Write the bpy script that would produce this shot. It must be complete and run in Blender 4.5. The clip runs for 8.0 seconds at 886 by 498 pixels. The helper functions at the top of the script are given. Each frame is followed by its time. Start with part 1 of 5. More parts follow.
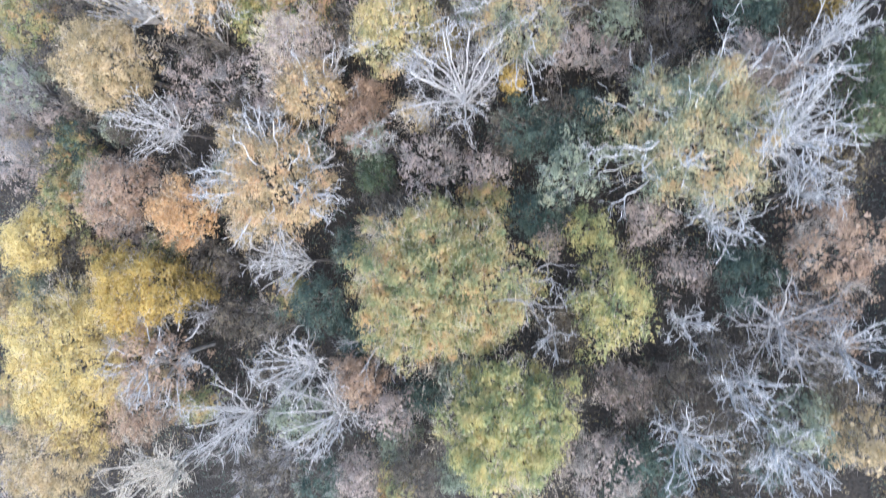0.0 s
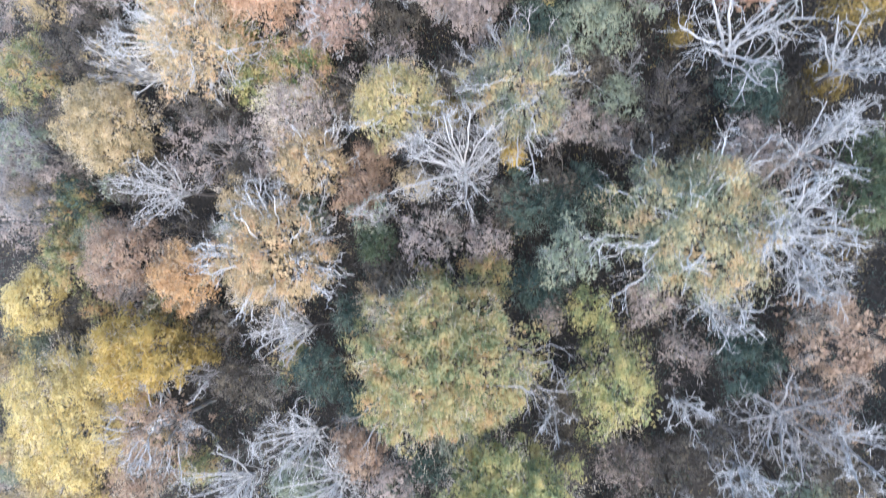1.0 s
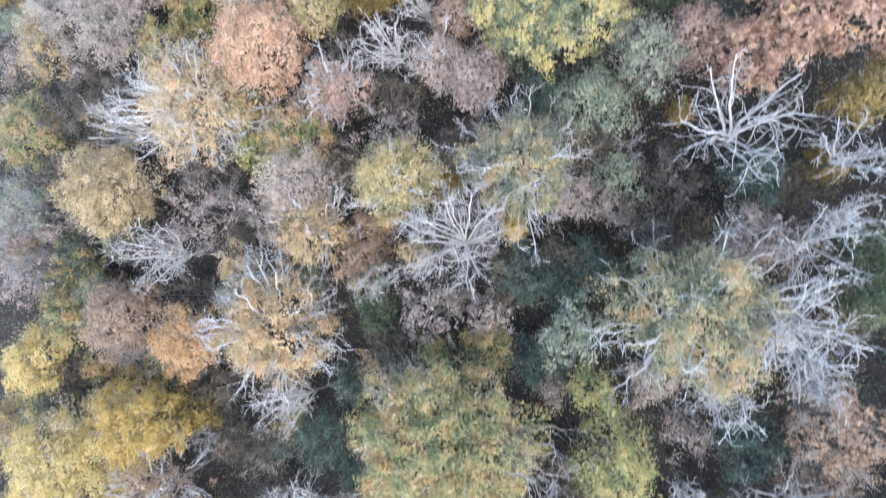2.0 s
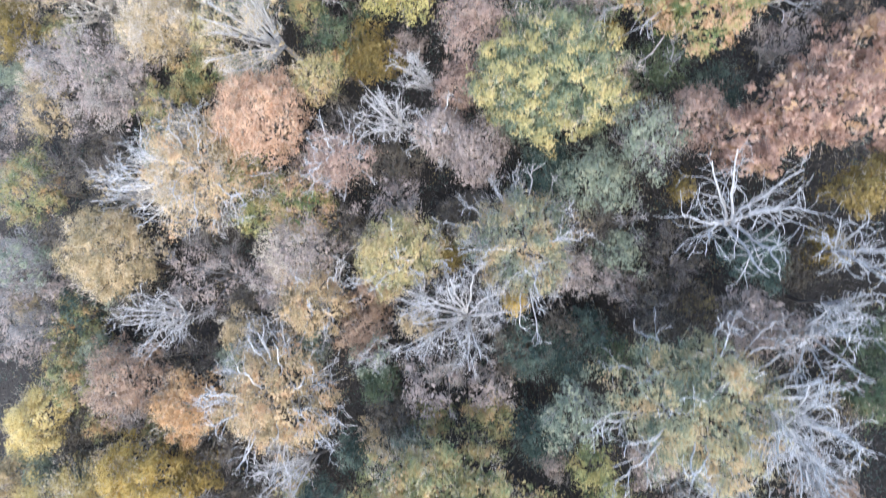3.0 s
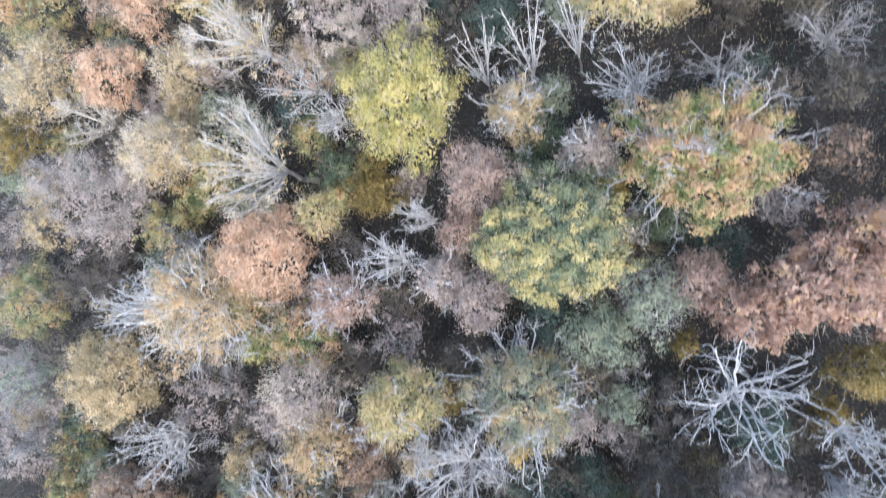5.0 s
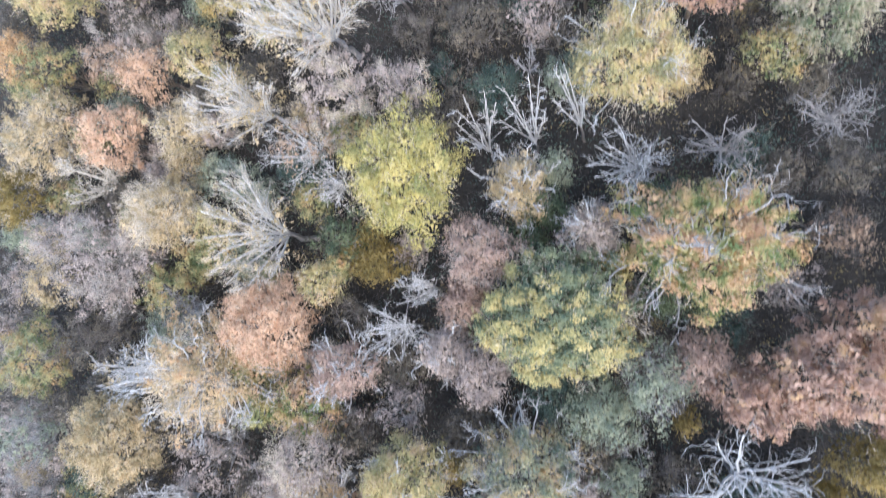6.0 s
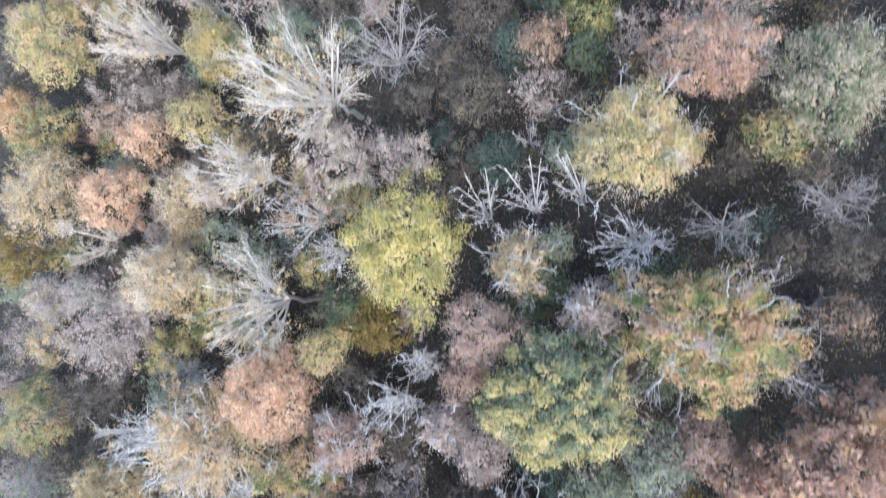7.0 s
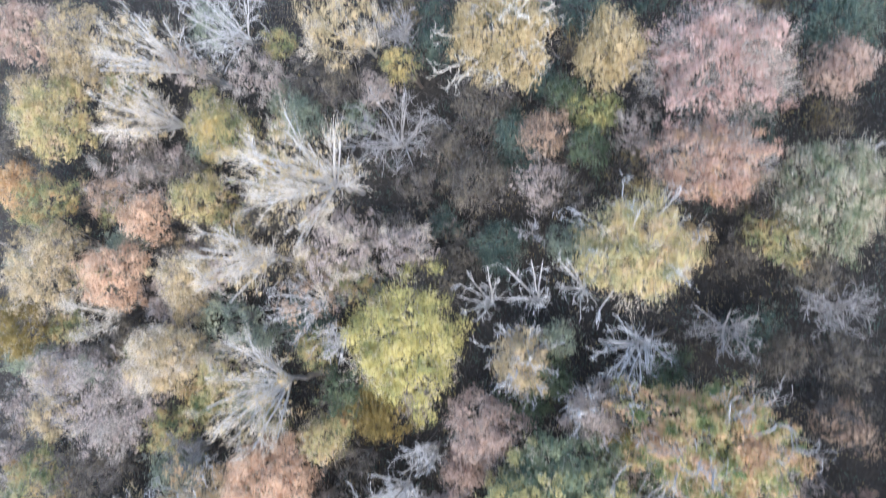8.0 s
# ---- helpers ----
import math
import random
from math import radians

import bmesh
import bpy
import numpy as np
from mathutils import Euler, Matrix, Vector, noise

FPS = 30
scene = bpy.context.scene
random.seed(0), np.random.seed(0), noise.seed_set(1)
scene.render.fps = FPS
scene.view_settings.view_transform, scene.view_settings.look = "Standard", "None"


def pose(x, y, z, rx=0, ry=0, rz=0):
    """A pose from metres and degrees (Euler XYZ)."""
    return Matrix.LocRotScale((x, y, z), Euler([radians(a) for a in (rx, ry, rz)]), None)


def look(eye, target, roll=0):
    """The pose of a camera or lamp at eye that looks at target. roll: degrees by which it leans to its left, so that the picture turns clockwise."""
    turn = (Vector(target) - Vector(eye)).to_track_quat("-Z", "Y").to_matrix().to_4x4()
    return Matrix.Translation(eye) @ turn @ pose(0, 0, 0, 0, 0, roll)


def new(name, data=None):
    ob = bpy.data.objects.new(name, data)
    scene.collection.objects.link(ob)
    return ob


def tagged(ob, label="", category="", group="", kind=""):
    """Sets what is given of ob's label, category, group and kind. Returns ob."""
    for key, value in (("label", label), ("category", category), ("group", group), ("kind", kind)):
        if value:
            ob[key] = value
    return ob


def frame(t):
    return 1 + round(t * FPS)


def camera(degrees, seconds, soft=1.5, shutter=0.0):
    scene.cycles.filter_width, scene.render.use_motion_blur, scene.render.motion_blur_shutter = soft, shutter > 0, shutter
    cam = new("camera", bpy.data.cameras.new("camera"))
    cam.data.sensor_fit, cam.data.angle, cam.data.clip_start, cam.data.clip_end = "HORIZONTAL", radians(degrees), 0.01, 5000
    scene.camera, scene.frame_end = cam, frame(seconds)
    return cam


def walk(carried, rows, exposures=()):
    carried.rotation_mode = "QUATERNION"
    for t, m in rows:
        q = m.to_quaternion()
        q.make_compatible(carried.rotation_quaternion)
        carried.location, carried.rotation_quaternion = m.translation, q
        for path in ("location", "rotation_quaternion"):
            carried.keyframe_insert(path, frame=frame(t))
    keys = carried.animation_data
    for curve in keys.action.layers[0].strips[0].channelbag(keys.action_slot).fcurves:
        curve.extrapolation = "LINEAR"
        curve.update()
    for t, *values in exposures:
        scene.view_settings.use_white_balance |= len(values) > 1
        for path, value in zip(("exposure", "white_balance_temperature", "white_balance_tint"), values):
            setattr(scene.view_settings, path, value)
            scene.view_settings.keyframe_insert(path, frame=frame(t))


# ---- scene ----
# A drone glides level over an autumn wood on a hillside and looks almost straight down.
cam = camera(72.0, 8.0, soft=1.2, shutter=1.0)
METRES, EYE, TILT, LEAN, TURN = 26.0, 40.0, -90.0, 13.0, 0.0
ROWS = [
    (0.0, 0.0, 0.0, 0.0, 0.0, 0.0, -0.0),
    (0.5, -0.0008, -0.0005, 0.0597, -0.01, 0.02, 0.0),
    (1.0, -0.0013, -0.0009, 0.1205, 0.02, -0.06, 0.01),
    (1.5, -0.0025, -0.0016, 0.1798, -0.02, -0.01, -0.01),
    (3.0, -0.0044, -0.0024, 0.3591, 0.09, 0.04, 0.03),
    (3.5, -0.0056, -0.003, 0.4186, 0.09, 0.07, 0.02),
    (4.0, -0.0072, -0.0034, 0.4788, 0.05, 0.05, 0.03),
    (4.5, -0.0088, -0.004, 0.5386, 0.04, 0.07, 0.02),
    (6.0, -0.0112, -0.0044, 0.7214, 0.17, -0.05, 0.09),
    (6.5, -0.0123, -0.0047, 0.7817, 0.16, -0.03, 0.1),
    (7.0, -0.0133, -0.0048, 0.8446, 0.16, -0.03, 0.11),
    (7.5, -0.0145, -0.0052, 0.916, 0.16, -0.02, 0.09),
    (8.0, -0.0163, -0.006, 0.9998, 0.15, -0.03, 0.1),
]
walk(cam, [(t, pose(0, 0, EYE, TILT, LEAN, TURN) @ pose(METRES * x, METRES * y, METRES * z, 90 + pitch, roll, yaw)) for t, x, y, z, yaw, pitch, roll in ROWS])
scene.view_settings.exposure = 2.14

# ---- light: a bright hazy autumn sky, a soft low sun ----
SUN_WAY = Vector((0.25, -0.50, 0.80)).normalized()
world = bpy.data.worlds.new("sky")
scene.world = world
world.use_nodes = True
wn = world.node_tree.nodes
sky = wn.new("ShaderNodeTexSky")
sky.sky_type, sky.sun_disc = "NISHITA", False
sky.sun_elevation = math.asin(SUN_WAY.z)
sky.sun_rotation = math.atan2(SUN_WAY.x, SUN_WAY.y)
sky.dust_density, sky.air_density, sky.ozone_density = 1.0, 1.0, 2.0
wn["Background"].inputs["Strength"].default_value = 0.15
world.node_tree.links.new(sky.outputs[0], wn["Background"].inputs["Color"])
sun = new("sun", bpy.data.lights.new("sun", "SUN"))
sun.data.energy, sun.data.angle, sun.data.color = 1.5, radians(60), (1.0, 0.958, 0.908)
sun.matrix_world = look(SUN_WAY * 60, (0, 0, 0))


# ---- materials ----
def material(name):
    m = bpy.data.materials.new(name)
    m.use_nodes = True
    return m, m.node_tree.nodes, m.node_tree.links


def ramp(nodes, colours):
    r = nodes.new("ShaderNodeValToRGB")
    while len(r.color_ramp.elements) < len(colours):
        r.color_ramp.elements.new(0.5)
    for i, (e, c) in enumerate(zip(r.color_ramp.elements, colours)):
        e.position, e.color = i / (len(colours) - 1), (*c, 1)
    return r


def maths(nodes, links, op, a, b):
    n = nodes.new("ShaderNodeMath")
    n.operation = op
    for socket, value in zip(n.inputs, (a, b)):
        if isinstance(value, (int, float)):
            socket.default_value = value
        else:
            links.new(value, socket)
    return n.outputs[0]


def leaf_material(name, colours, patch=1.3, gloss=0.5, mixing=0.11, shine=0.22, contrast=2.6, muted=0.06):
    """Leaves: each one takes its own shade, and whole sprays of them turn earlier or later than others."""
    # every colour is greyed a little: the pale haze of the air, put into the leaves
    colours = [tuple(v * (1 - muted) + sum(c) / 3 * muted for v in c) for c in colours]
    m, n, l = material(name)
    out, bsdf = n["Material Output"], n["Principled BSDF"]
    geo, co, info = n.new("ShaderNodeNewGeometry"), n.new("ShaderNodeTexCoord"), n.new("ShaderNodeObjectInfo")
    shift = n.new("ShaderNodeVectorMath")
    shift.operation = "ADD"
    l.new(co.outputs["Object"], shift.inputs[0])
    far = maths(n, l, "MULTIPLY", info.outputs["Random"], 40.0)
    l.new(far, shift.inputs[1])
    tex = n.new("ShaderNodeTexNoise")
    tex.inputs["Scale"].default_value, tex.inputs["Detail"].default_value, tex.inputs["Roughness"].default_value = patch, 2.0, 0.5
    l.new(shift.outputs[0], tex.inputs["Vector"])
    wide = maths(n, l, "MULTIPLY", maths(n, l, "SUBTRACT", tex.outputs[0], 0.5), contrast)
    own = maths(n, l, "MULTIPLY", maths(n, l, "SUBTRACT", geo.outputs["Random Per Island"], 0.5), 2 * mixing)
    fac = maths(n, l, "ADD", maths(n, l, "ADD", wide, own), 0.5)
    r = ramp(n, colours)
    l.new(fac, r.inputs[0])
    bsdf.inputs["Roughness"].default_value = gloss
    bsdf.inputs["Specular IOR Level"].default_value = shine
    l.new(r.outputs[0], bsdf.inputs["Base Color"])
    thin = n.new("ShaderNodeBsdfTranslucent")
    l.new(r.outputs[0], thin.inputs["Color"])
    mix = n.new("ShaderNodeMixShader")
    mix.inputs[0].default_value = 0.5
    l.new(bsdf.outputs[0], mix.inputs[1])
    l.new(thin.outputs[0], mix.inputs[2])
    l.new(mix.outputs[0], out.inputs[0])
    return m


def bark_material(name, dark, light, scale=2.2):
    m, n, l = material(name)
    bsdf = n["Principled BSDF"]
    geo, co = n.new("ShaderNodeNewGeometry"), n.new("ShaderNodeTexCoord")
    tex, fine = n.new("ShaderNodeTexNoise"), n.new("ShaderNodeTexNoise")
    for t, s in ((tex, scale), (fine, scale * 14)):
        t.inputs["Scale"].default_value, t.inputs["Detail"].default_value = s, 4.0
        l.new(co.outputs["Object"], t.inputs["Vector"])
    a = maths(n, l, "MULTIPLY", tex.outputs[0], 0.9)
    b = maths(n, l, "MULTIPLY", fine.outputs[0], 0.5)
    c = maths(n, l, "MULTIPLY", geo.outputs["Random Per Island"], 0.5)
    fac = maths(n, l, "SUBTRACT", maths(n, l, "ADD", maths(n, l, "ADD", a, b), c), 0.45)
    mid = tuple((p + q) / 2 for p, q in zip(dark, light))
    r = ramp(n, (dark, mid, light))
    l.new(fac, r.inputs[0])
    l.new(r.outputs[0], bsdf.inputs["Base Color"])
    bsdf.inputs["Roughness"].default_value = 0.65
    bsdf.inputs["Specular IOR Level"].default_value = 0.3
    bump = n.new("ShaderNodeBump")
    bump.inputs["Strength"].default_value, bump.inputs["Distance"].default_value = 0.5, 0.02
    l.new(fine.outputs[0], bump.inputs["Height"])
    l.new(bump.outputs[0], bsdf.inputs["Normal"])
    return m


def ground_material():
    m, n, l = material("shade_dark_soil")
    bsdf, co = n["Principled BSDF"], n.new("ShaderNodeTexCoord")
    big, small = n.new("ShaderNodeTexNoise"), n.new("ShaderNodeTexVoronoi")
    big.inputs["Scale"].default_value, big.inputs["Detail"].default_value = 0.35, 6.0
    small.inputs["Scale"].default_value = 7.0
    for t in (big, small):
        l.new(co.outputs["Object"], t.inputs["Vector"])
    fac = maths(n, l, "ADD", maths(n, l, "MULTIPLY", big.outputs[0], 0.8), maths(n, l, "MULTIPLY", small.outputs["Distance"], 0.4))
    # near-black soil: the shade of dense low stems is put into these colours
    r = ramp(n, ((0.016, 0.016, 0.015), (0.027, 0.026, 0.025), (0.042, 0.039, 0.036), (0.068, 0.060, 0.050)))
    l.new(fac, r.inputs[0])
    l.new(r.outputs[0], bsdf.inputs["Base Color"])
    bsdf.inputs["Roughness"].default_value = 0.95
    bsdf.inputs["Specular IOR Level"].default_value = 0.05
    bump = n.new("ShaderNodeBump")
    bump.inputs["Strength"].default_value, bump.inputs["Distance"].default_value = 0.8, 0.06
    l.new(small.outputs["Distance"], bump.inputs["Height"])
    l.new(bump.outputs[0], bsdf.inputs["Normal"])
    return m


SOIL = ground_material()
OLIVE = leaf_material("olive_tan_leaves", ((0.145, 0.194, 0.0982), (0.301, 0.31, 0.156), (0.485, 0.398, 0.186), (0.513, 0.324, 0.163)), 1.4, contrast=2.6)
LIME = leaf_material("lime_gold_leaves", ((0.136, 0.175, 0.0982), (0.291, 0.32, 0.146), (0.485, 0.436, 0.186), (0.558, 0.45, 0.2)), 1.4, contrast=2.6)
OAKGREEN = leaf_material("blue_green_leaves", ((0.11, 0.155, 0.11), (0.20, 0.24, 0.15), (0.30, 0.315, 0.18)), 1.7, mixing=0.1, contrast=3.0)
OAKGOLD = leaf_material("gold_sunlit_tip_leaves", ((0.34, 0.32, 0.15), (0.50, 0.43, 0.19), (0.60, 0.48, 0.22)), 1.7, mixing=0.15, contrast=3.0)
YELLOW = leaf_material("yellow_leaves", ((0.26, 0.27, 0.11), (0.50, 0.43, 0.155), (0.63, 0.53, 0.22)), 1.2, contrast=3.2)
PALEYELLOW = leaf_material("pale_yellow_leaves", ((0.46, 0.365, 0.15), (0.65, 0.515, 0.22), (0.71, 0.595, 0.30)))
AMBER = leaf_material("amber_leaves", ((0.32, 0.235, 0.08), (0.54, 0.385, 0.115), (0.64, 0.465, 0.165)))
ORANGE = leaf_material("orange_leaves", ((0.369, 0.233, 0.127), (0.582, 0.369, 0.186), (0.666, 0.45, 0.236)))
SALMON = leaf_material("salmon_leaves", ((0.40, 0.262, 0.17), (0.62, 0.41, 0.275), (0.70, 0.495, 0.34)), 1.2, contrast=3.2)
RUST = leaf_material("rust_brown_leaves", ((0.26, 0.182, 0.135), (0.43, 0.305, 0.22), (0.51, 0.375, 0.262)))
PINK = leaf_material("dusty_pink_leaves", ((0.30, 0.21, 0.172), (0.47, 0.337, 0.272), (0.54, 0.40, 0.31)))
TAN = leaf_material("tan_leaves", ((0.29, 0.24, 0.142), (0.485, 0.378, 0.212), (0.615, 0.478, 0.292)), 1.3, contrast=3.2)
BEIGE = leaf_material("beige_leaves", ((0.262, 0.213, 0.192), (0.417, 0.344, 0.307), (0.513, 0.423, 0.366)))
DUSKY = leaf_material("dusky_salmon_leaves", ((0.25, 0.155, 0.12), (0.43, 0.275, 0.205), (0.55, 0.37, 0.28), (0.55, 0.36, 0.20)), 1.2, contrast=3.2)
SAGE = leaf_material("sage_tan_leaves", ((0.15, 0.19, 0.14), (0.29, 0.305, 0.205), (0.46, 0.40, 0.225), (0.52, 0.38, 0.215)), 1.1, contrast=3.6)
CREAMGREEN = leaf_material("cream_green_leaves", ((0.13, 0.165, 0.09), (0.27, 0.28, 0.18), (0.42, 0.385, 0.27), (0.48, 0.415, 0.32)), 1.8, contrast=3.8)
GOLD = leaf_material("gold_leaves", ((0.272, 0.218, 0.115), (0.466, 0.359, 0.186), (0.567, 0.441, 0.254)), 1.3, contrast=3.4)
LIMEGOLD = leaf_material("yellow_olive_leaves", ((0.24, 0.24, 0.13), (0.42, 0.37, 0.18), (0.57, 0.46, 0.22), (0.55, 0.40, 0.24)), 1.3, contrast=3.4)
AMBEROLIVE = leaf_material("amber_olive_leaves", ((0.19, 0.21, 0.11), (0.39, 0.33, 0.15), (0.55, 0.41, 0.17)), 1.1, contrast=3.4)
ROSE = leaf_material("rose_leaves", ((0.31, 0.195, 0.165), (0.50, 0.335, 0.285), (0.60, 0.43, 0.375)), 1.2, contrast=3.0)
AMBERTAN = leaf_material("orange_tan_leaves", ((0.28, 0.225, 0.135), (0.47, 0.36, 0.20), (0.60, 0.44, 0.26), (0.58, 0.38, 0.22)), 1.2, contrast=3.2)
OCHRE = leaf_material("ochre_leaves", ((0.145, 0.116, 0.044), (0.272, 0.204, 0.0685), (0.396, 0.288, 0.1)))
MIXED = leaf_material("orange_green_leaves", ((0.145, 0.194, 0.0783), (0.369, 0.339, 0.146), (0.563, 0.378, 0.205), (0.558, 0.36, 0.227)), 1.2, mixing=0.08, contrast=4.0)
GREYGREEN = leaf_material("grey_green_leaves", ((0.155, 0.194, 0.145), (0.281, 0.32, 0.233), (0.396, 0.396, 0.27)))
GREEN = leaf_material("green_leaves", ((0.0582, 0.0873, 0.0548), (0.116, 0.155, 0.0932), (0.198, 0.225, 0.122)), gloss=0.7, shine=0.2)
TEAL = leaf_material("dark_green_leaves", ((0.0436, 0.0727, 0.063), (0.0873, 0.131, 0.112), (0.149, 0.194, 0.153)), gloss=0.7, shine=0.2)
BROWN = leaf_material("brown_leaves", ((0.072, 0.066, 0.058), (0.15, 0.134, 0.11), (0.25, 0.212, 0.16)), gloss=0.7, shine=0.2)
BRACKEN = leaf_material("withered_leaves", ((0.08, 0.07, 0.062), (0.15, 0.125, 0.10), (0.26, 0.215, 0.14), (0.42, 0.33, 0.15)), 1.0, gloss=0.7, shine=0.2, mixing=0.4)
# fallen leaves are kept almost as dark as the soil, shade included in the colour
LITTER = leaf_material("shade_dark_fallen_leaves", ((0.024, 0.022, 0.019), (0.042, 0.036, 0.031), (0.08, 0.064, 0.05)), 0.3, gloss=0.95, shine=0.05)
BONE = bark_material("bone_white_dead_wood", (0.30, 0.29, 0.28), (0.65, 0.63, 0.605))
SILVER = bark_material("silver_dead_wood", (0.20, 0.20, 0.20), (0.60, 0.59, 0.58))
CREAM = bark_material("cream_bark", (0.33, 0.30, 0.25), (0.66, 0.615, 0.54))
GREY = bark_material("grey_bark", (0.15, 0.145, 0.145), (0.42, 0.40, 0.39))
MAUVE = bark_material("mauve_grey_twigs", (0.20, 0.18, 0.16), (0.47, 0.425, 0.378))
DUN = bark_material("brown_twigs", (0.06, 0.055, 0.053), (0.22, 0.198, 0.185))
SAND = bark_material("sand_twigs", (0.37, 0.315, 0.245), (0.68, 0.595, 0.475))
BLUEGREEN = bark_material("lichen_green_twigs", (0.09, 0.12, 0.10), (0.28, 0.33, 0.27))
WOOD = bark_material("brown_bark", (0.09, 0.075, 0.06), (0.26, 0.22, 0.19))


# ---- the hillside ----
def ground_z(x, y):
    return 10.9 + 30 * np.tanh(0.07 * x / 30) - 4 * np.tanh(0.04 * (y - 8) / 4) + 0.25 * np.sin(0.7 * x + 1.3) * np.cos(0.53 * y)


def mesh_of(name, verts, faces):
    """A mesh from an array of places and an array of faces that all have the same number of corners."""
    me = bpy.data.meshes.new(name)
    count, k = faces.shape
    me.vertices.add(len(verts))
    me.vertices.foreach_set("co", np.ascontiguousarray(verts, dtype=np.float32).ravel())
    me.loops.add(count * k)
    me.loops.foreach_set("vertex_index", np.ascontiguousarray(faces, dtype=np.int32).ravel())
    me.polygons.add(count)
    me.polygons.foreach_set("loop_start", np.arange(0, count * k, k, dtype=np.int32))
    me.update(calc_edges=True)
    return me


def part(name, mesh, mat, parent=None, label=""):
    ob = new(name, mesh)
    mesh.materials.append(mat)
    ob.parent = parent
    return tagged(ob, label)


def hillside():
    near_x, near_y = np.arange(-46, 34.1, 0.8), np.arange(-26, 62.1, 0.8)
    far = np.array([60, 110, 220, 500, 1200, 3000.0])
    xs = np.concatenate((-46 - far[::-1], near_x, 34 + far))
    ys = np.concatenate((-26 - far[::-1], near_y, 62 + far))
    gx, gy = np.meshgrid(xs, ys)
    rng = np.random.default_rng(5)
    gz = ground_z(gx, gy) + rng.normal(0, 0.05, gx.shape)
    w, h = len(xs), len(ys)
    i = (np.arange(h - 1)[:, None] * w + np.arange(w - 1)[None]).ravel()
    me = mesh_of("ground", np.stack((gx, gy, gz), -1).reshape(-1, 3), np.stack((i, i + 1, i + w + 1, i + w), 1))
    me.polygons.foreach_set("use_smooth", np.ones(len(me.polygons), dtype=bool))
    tagged(part("ground", me, SOIL), "forest soil on a wooded slope under leaf litter, shade put into its dark colour", "ground", kind="structure")


hillside()


# ---- how plants grow ----
def unit(v):
    return v / np.maximum(np.linalg.norm(v, axis=-1, keepdims=True), 1e-9)


def tubes(points, radii, sides):
    """Tapered tubes along N lines of K points each: places and four-cornered faces."""
    n, k, _ = points.shape
    way = unit(np.gradient(points, axis=1))
    side = np.cross(way, np.array((0.31, 0.17, 0.93)))
    side = unit(np.where(np.linalg.norm(side, axis=-1, keepdims=True) < 0.05, np.array((1.0, 0, 0)), side))
    up = np.cross(way, side)
    a = np.linspace(0, 2 * np.pi, sides, endpoint=False)
    ring = side[:, :, None] * np.cos(a)[:, None] + up[:, :, None] * np.sin(a)[:, None]
    verts = (points[:, :, None] + ring * radii[:, :, None, None]).reshape(-1, 3)
    base = (np.arange(n)[:, None, None] * k + np.arange(k - 1)[None, :, None]) * sides
    j = np.arange(sides)[None, None]
    nxt = (j + 1) % sides
    faces = np.stack((base + j, base + nxt, base + sides + nxt, base + sides + j), -1).reshape(-1, 4)
    return verts, faces


def joined(pieces):
    verts, faces, at = [], [], 0
    for v, f in pieces:
        verts.append(v)
        faces.append(f + at)
        at += len(v)
    return np.concatenate(verts), np.concatenate(faces)


def sprout(rng, points, radii, count, first, length, spread, rise, wave, k=5):
    """count branchlets on each line, from the share first of its length on; they spread away from it, rise and waver."""
    n, kk, _ = points.shape
    t = (first + (0.98 - first) * rng.random((n, count))) * (kk - 1)
    i = np.minimum(t.astype(int), kk - 2)
    f = (t - i)[..., None]
    row = np.arange(n)[:, None]
    start = points[row, i] * (1 - f) + points[row, i + 1] * f
    way = unit(points[row, i + 1] - points[row, i])
    r0 = (radii[row, i] * (1 - f[..., 0]) + radii[row, i + 1] * f[..., 0]) * 0.6
    out = unit(rng.normal(size=start.shape))
    out = unit(out - (out * way).sum(-1, keepdims=True) * way)
    way = unit(way * math.cos(spread) + out * math.sin(spread) + np.array((0, 0, rise)))
    size = length * (0.55 + 0.9 * rng.random((n, count))) * (1.1 - 0.55 * t / (kk - 1))
    return strand(rng, start.reshape(-1, 3), way.reshape(-1, 3), size.ravel(), r0.ravel(), wave, k)


def strand(rng, start, way, size, r0, wave, k, tip=0.35):
    """Wavering lines of k points from each start."""
    n = len(start)
    pts, d = [start], way
    bend = rng.normal(size=(n, 3)) * wave
    for step in range(k - 1):
        d = unit(d + bend * 0.55 + rng.normal(size=(n, 3)) * wave * 0.95 + np.array((0, 0, 0.04)))
        pts.append(pts[-1] + d * (size / (k - 1))[:, None])
    taper = np.linspace(1, tip, k) ** 1.2
    return np.stack(pts, 1), r0[:, None] * taper


def spikes(start, way, size, r0):
    """Thin twigs: three-sided points."""
    n = len(start)
    side = unit(np.cross(way, np.array((0.3, 0.9, 0.2))))
    up = np.cross(way, side)
    a = np.array((0, 2.1, 4.2))
    ring = start[:, None] + (side[:, None] * np.cos(a)[:, None] + up[:, None] * np.sin(a)[:, None]) * r0[:, None, None]
    verts = np.concatenate((ring, (start + way * size[:, None])[:, None]), 1).reshape(-1, 3)
    b = np.arange(n)[:, None] * 4
    faces = np.stack((np.concatenate((b, b + 1, b + 3), 1), np.concatenate((b + 1, b + 2, b + 3), 1), np.concatenate((b + 2, b, b + 3), 1)), 1)
    return verts, faces.reshape(-1, 3)


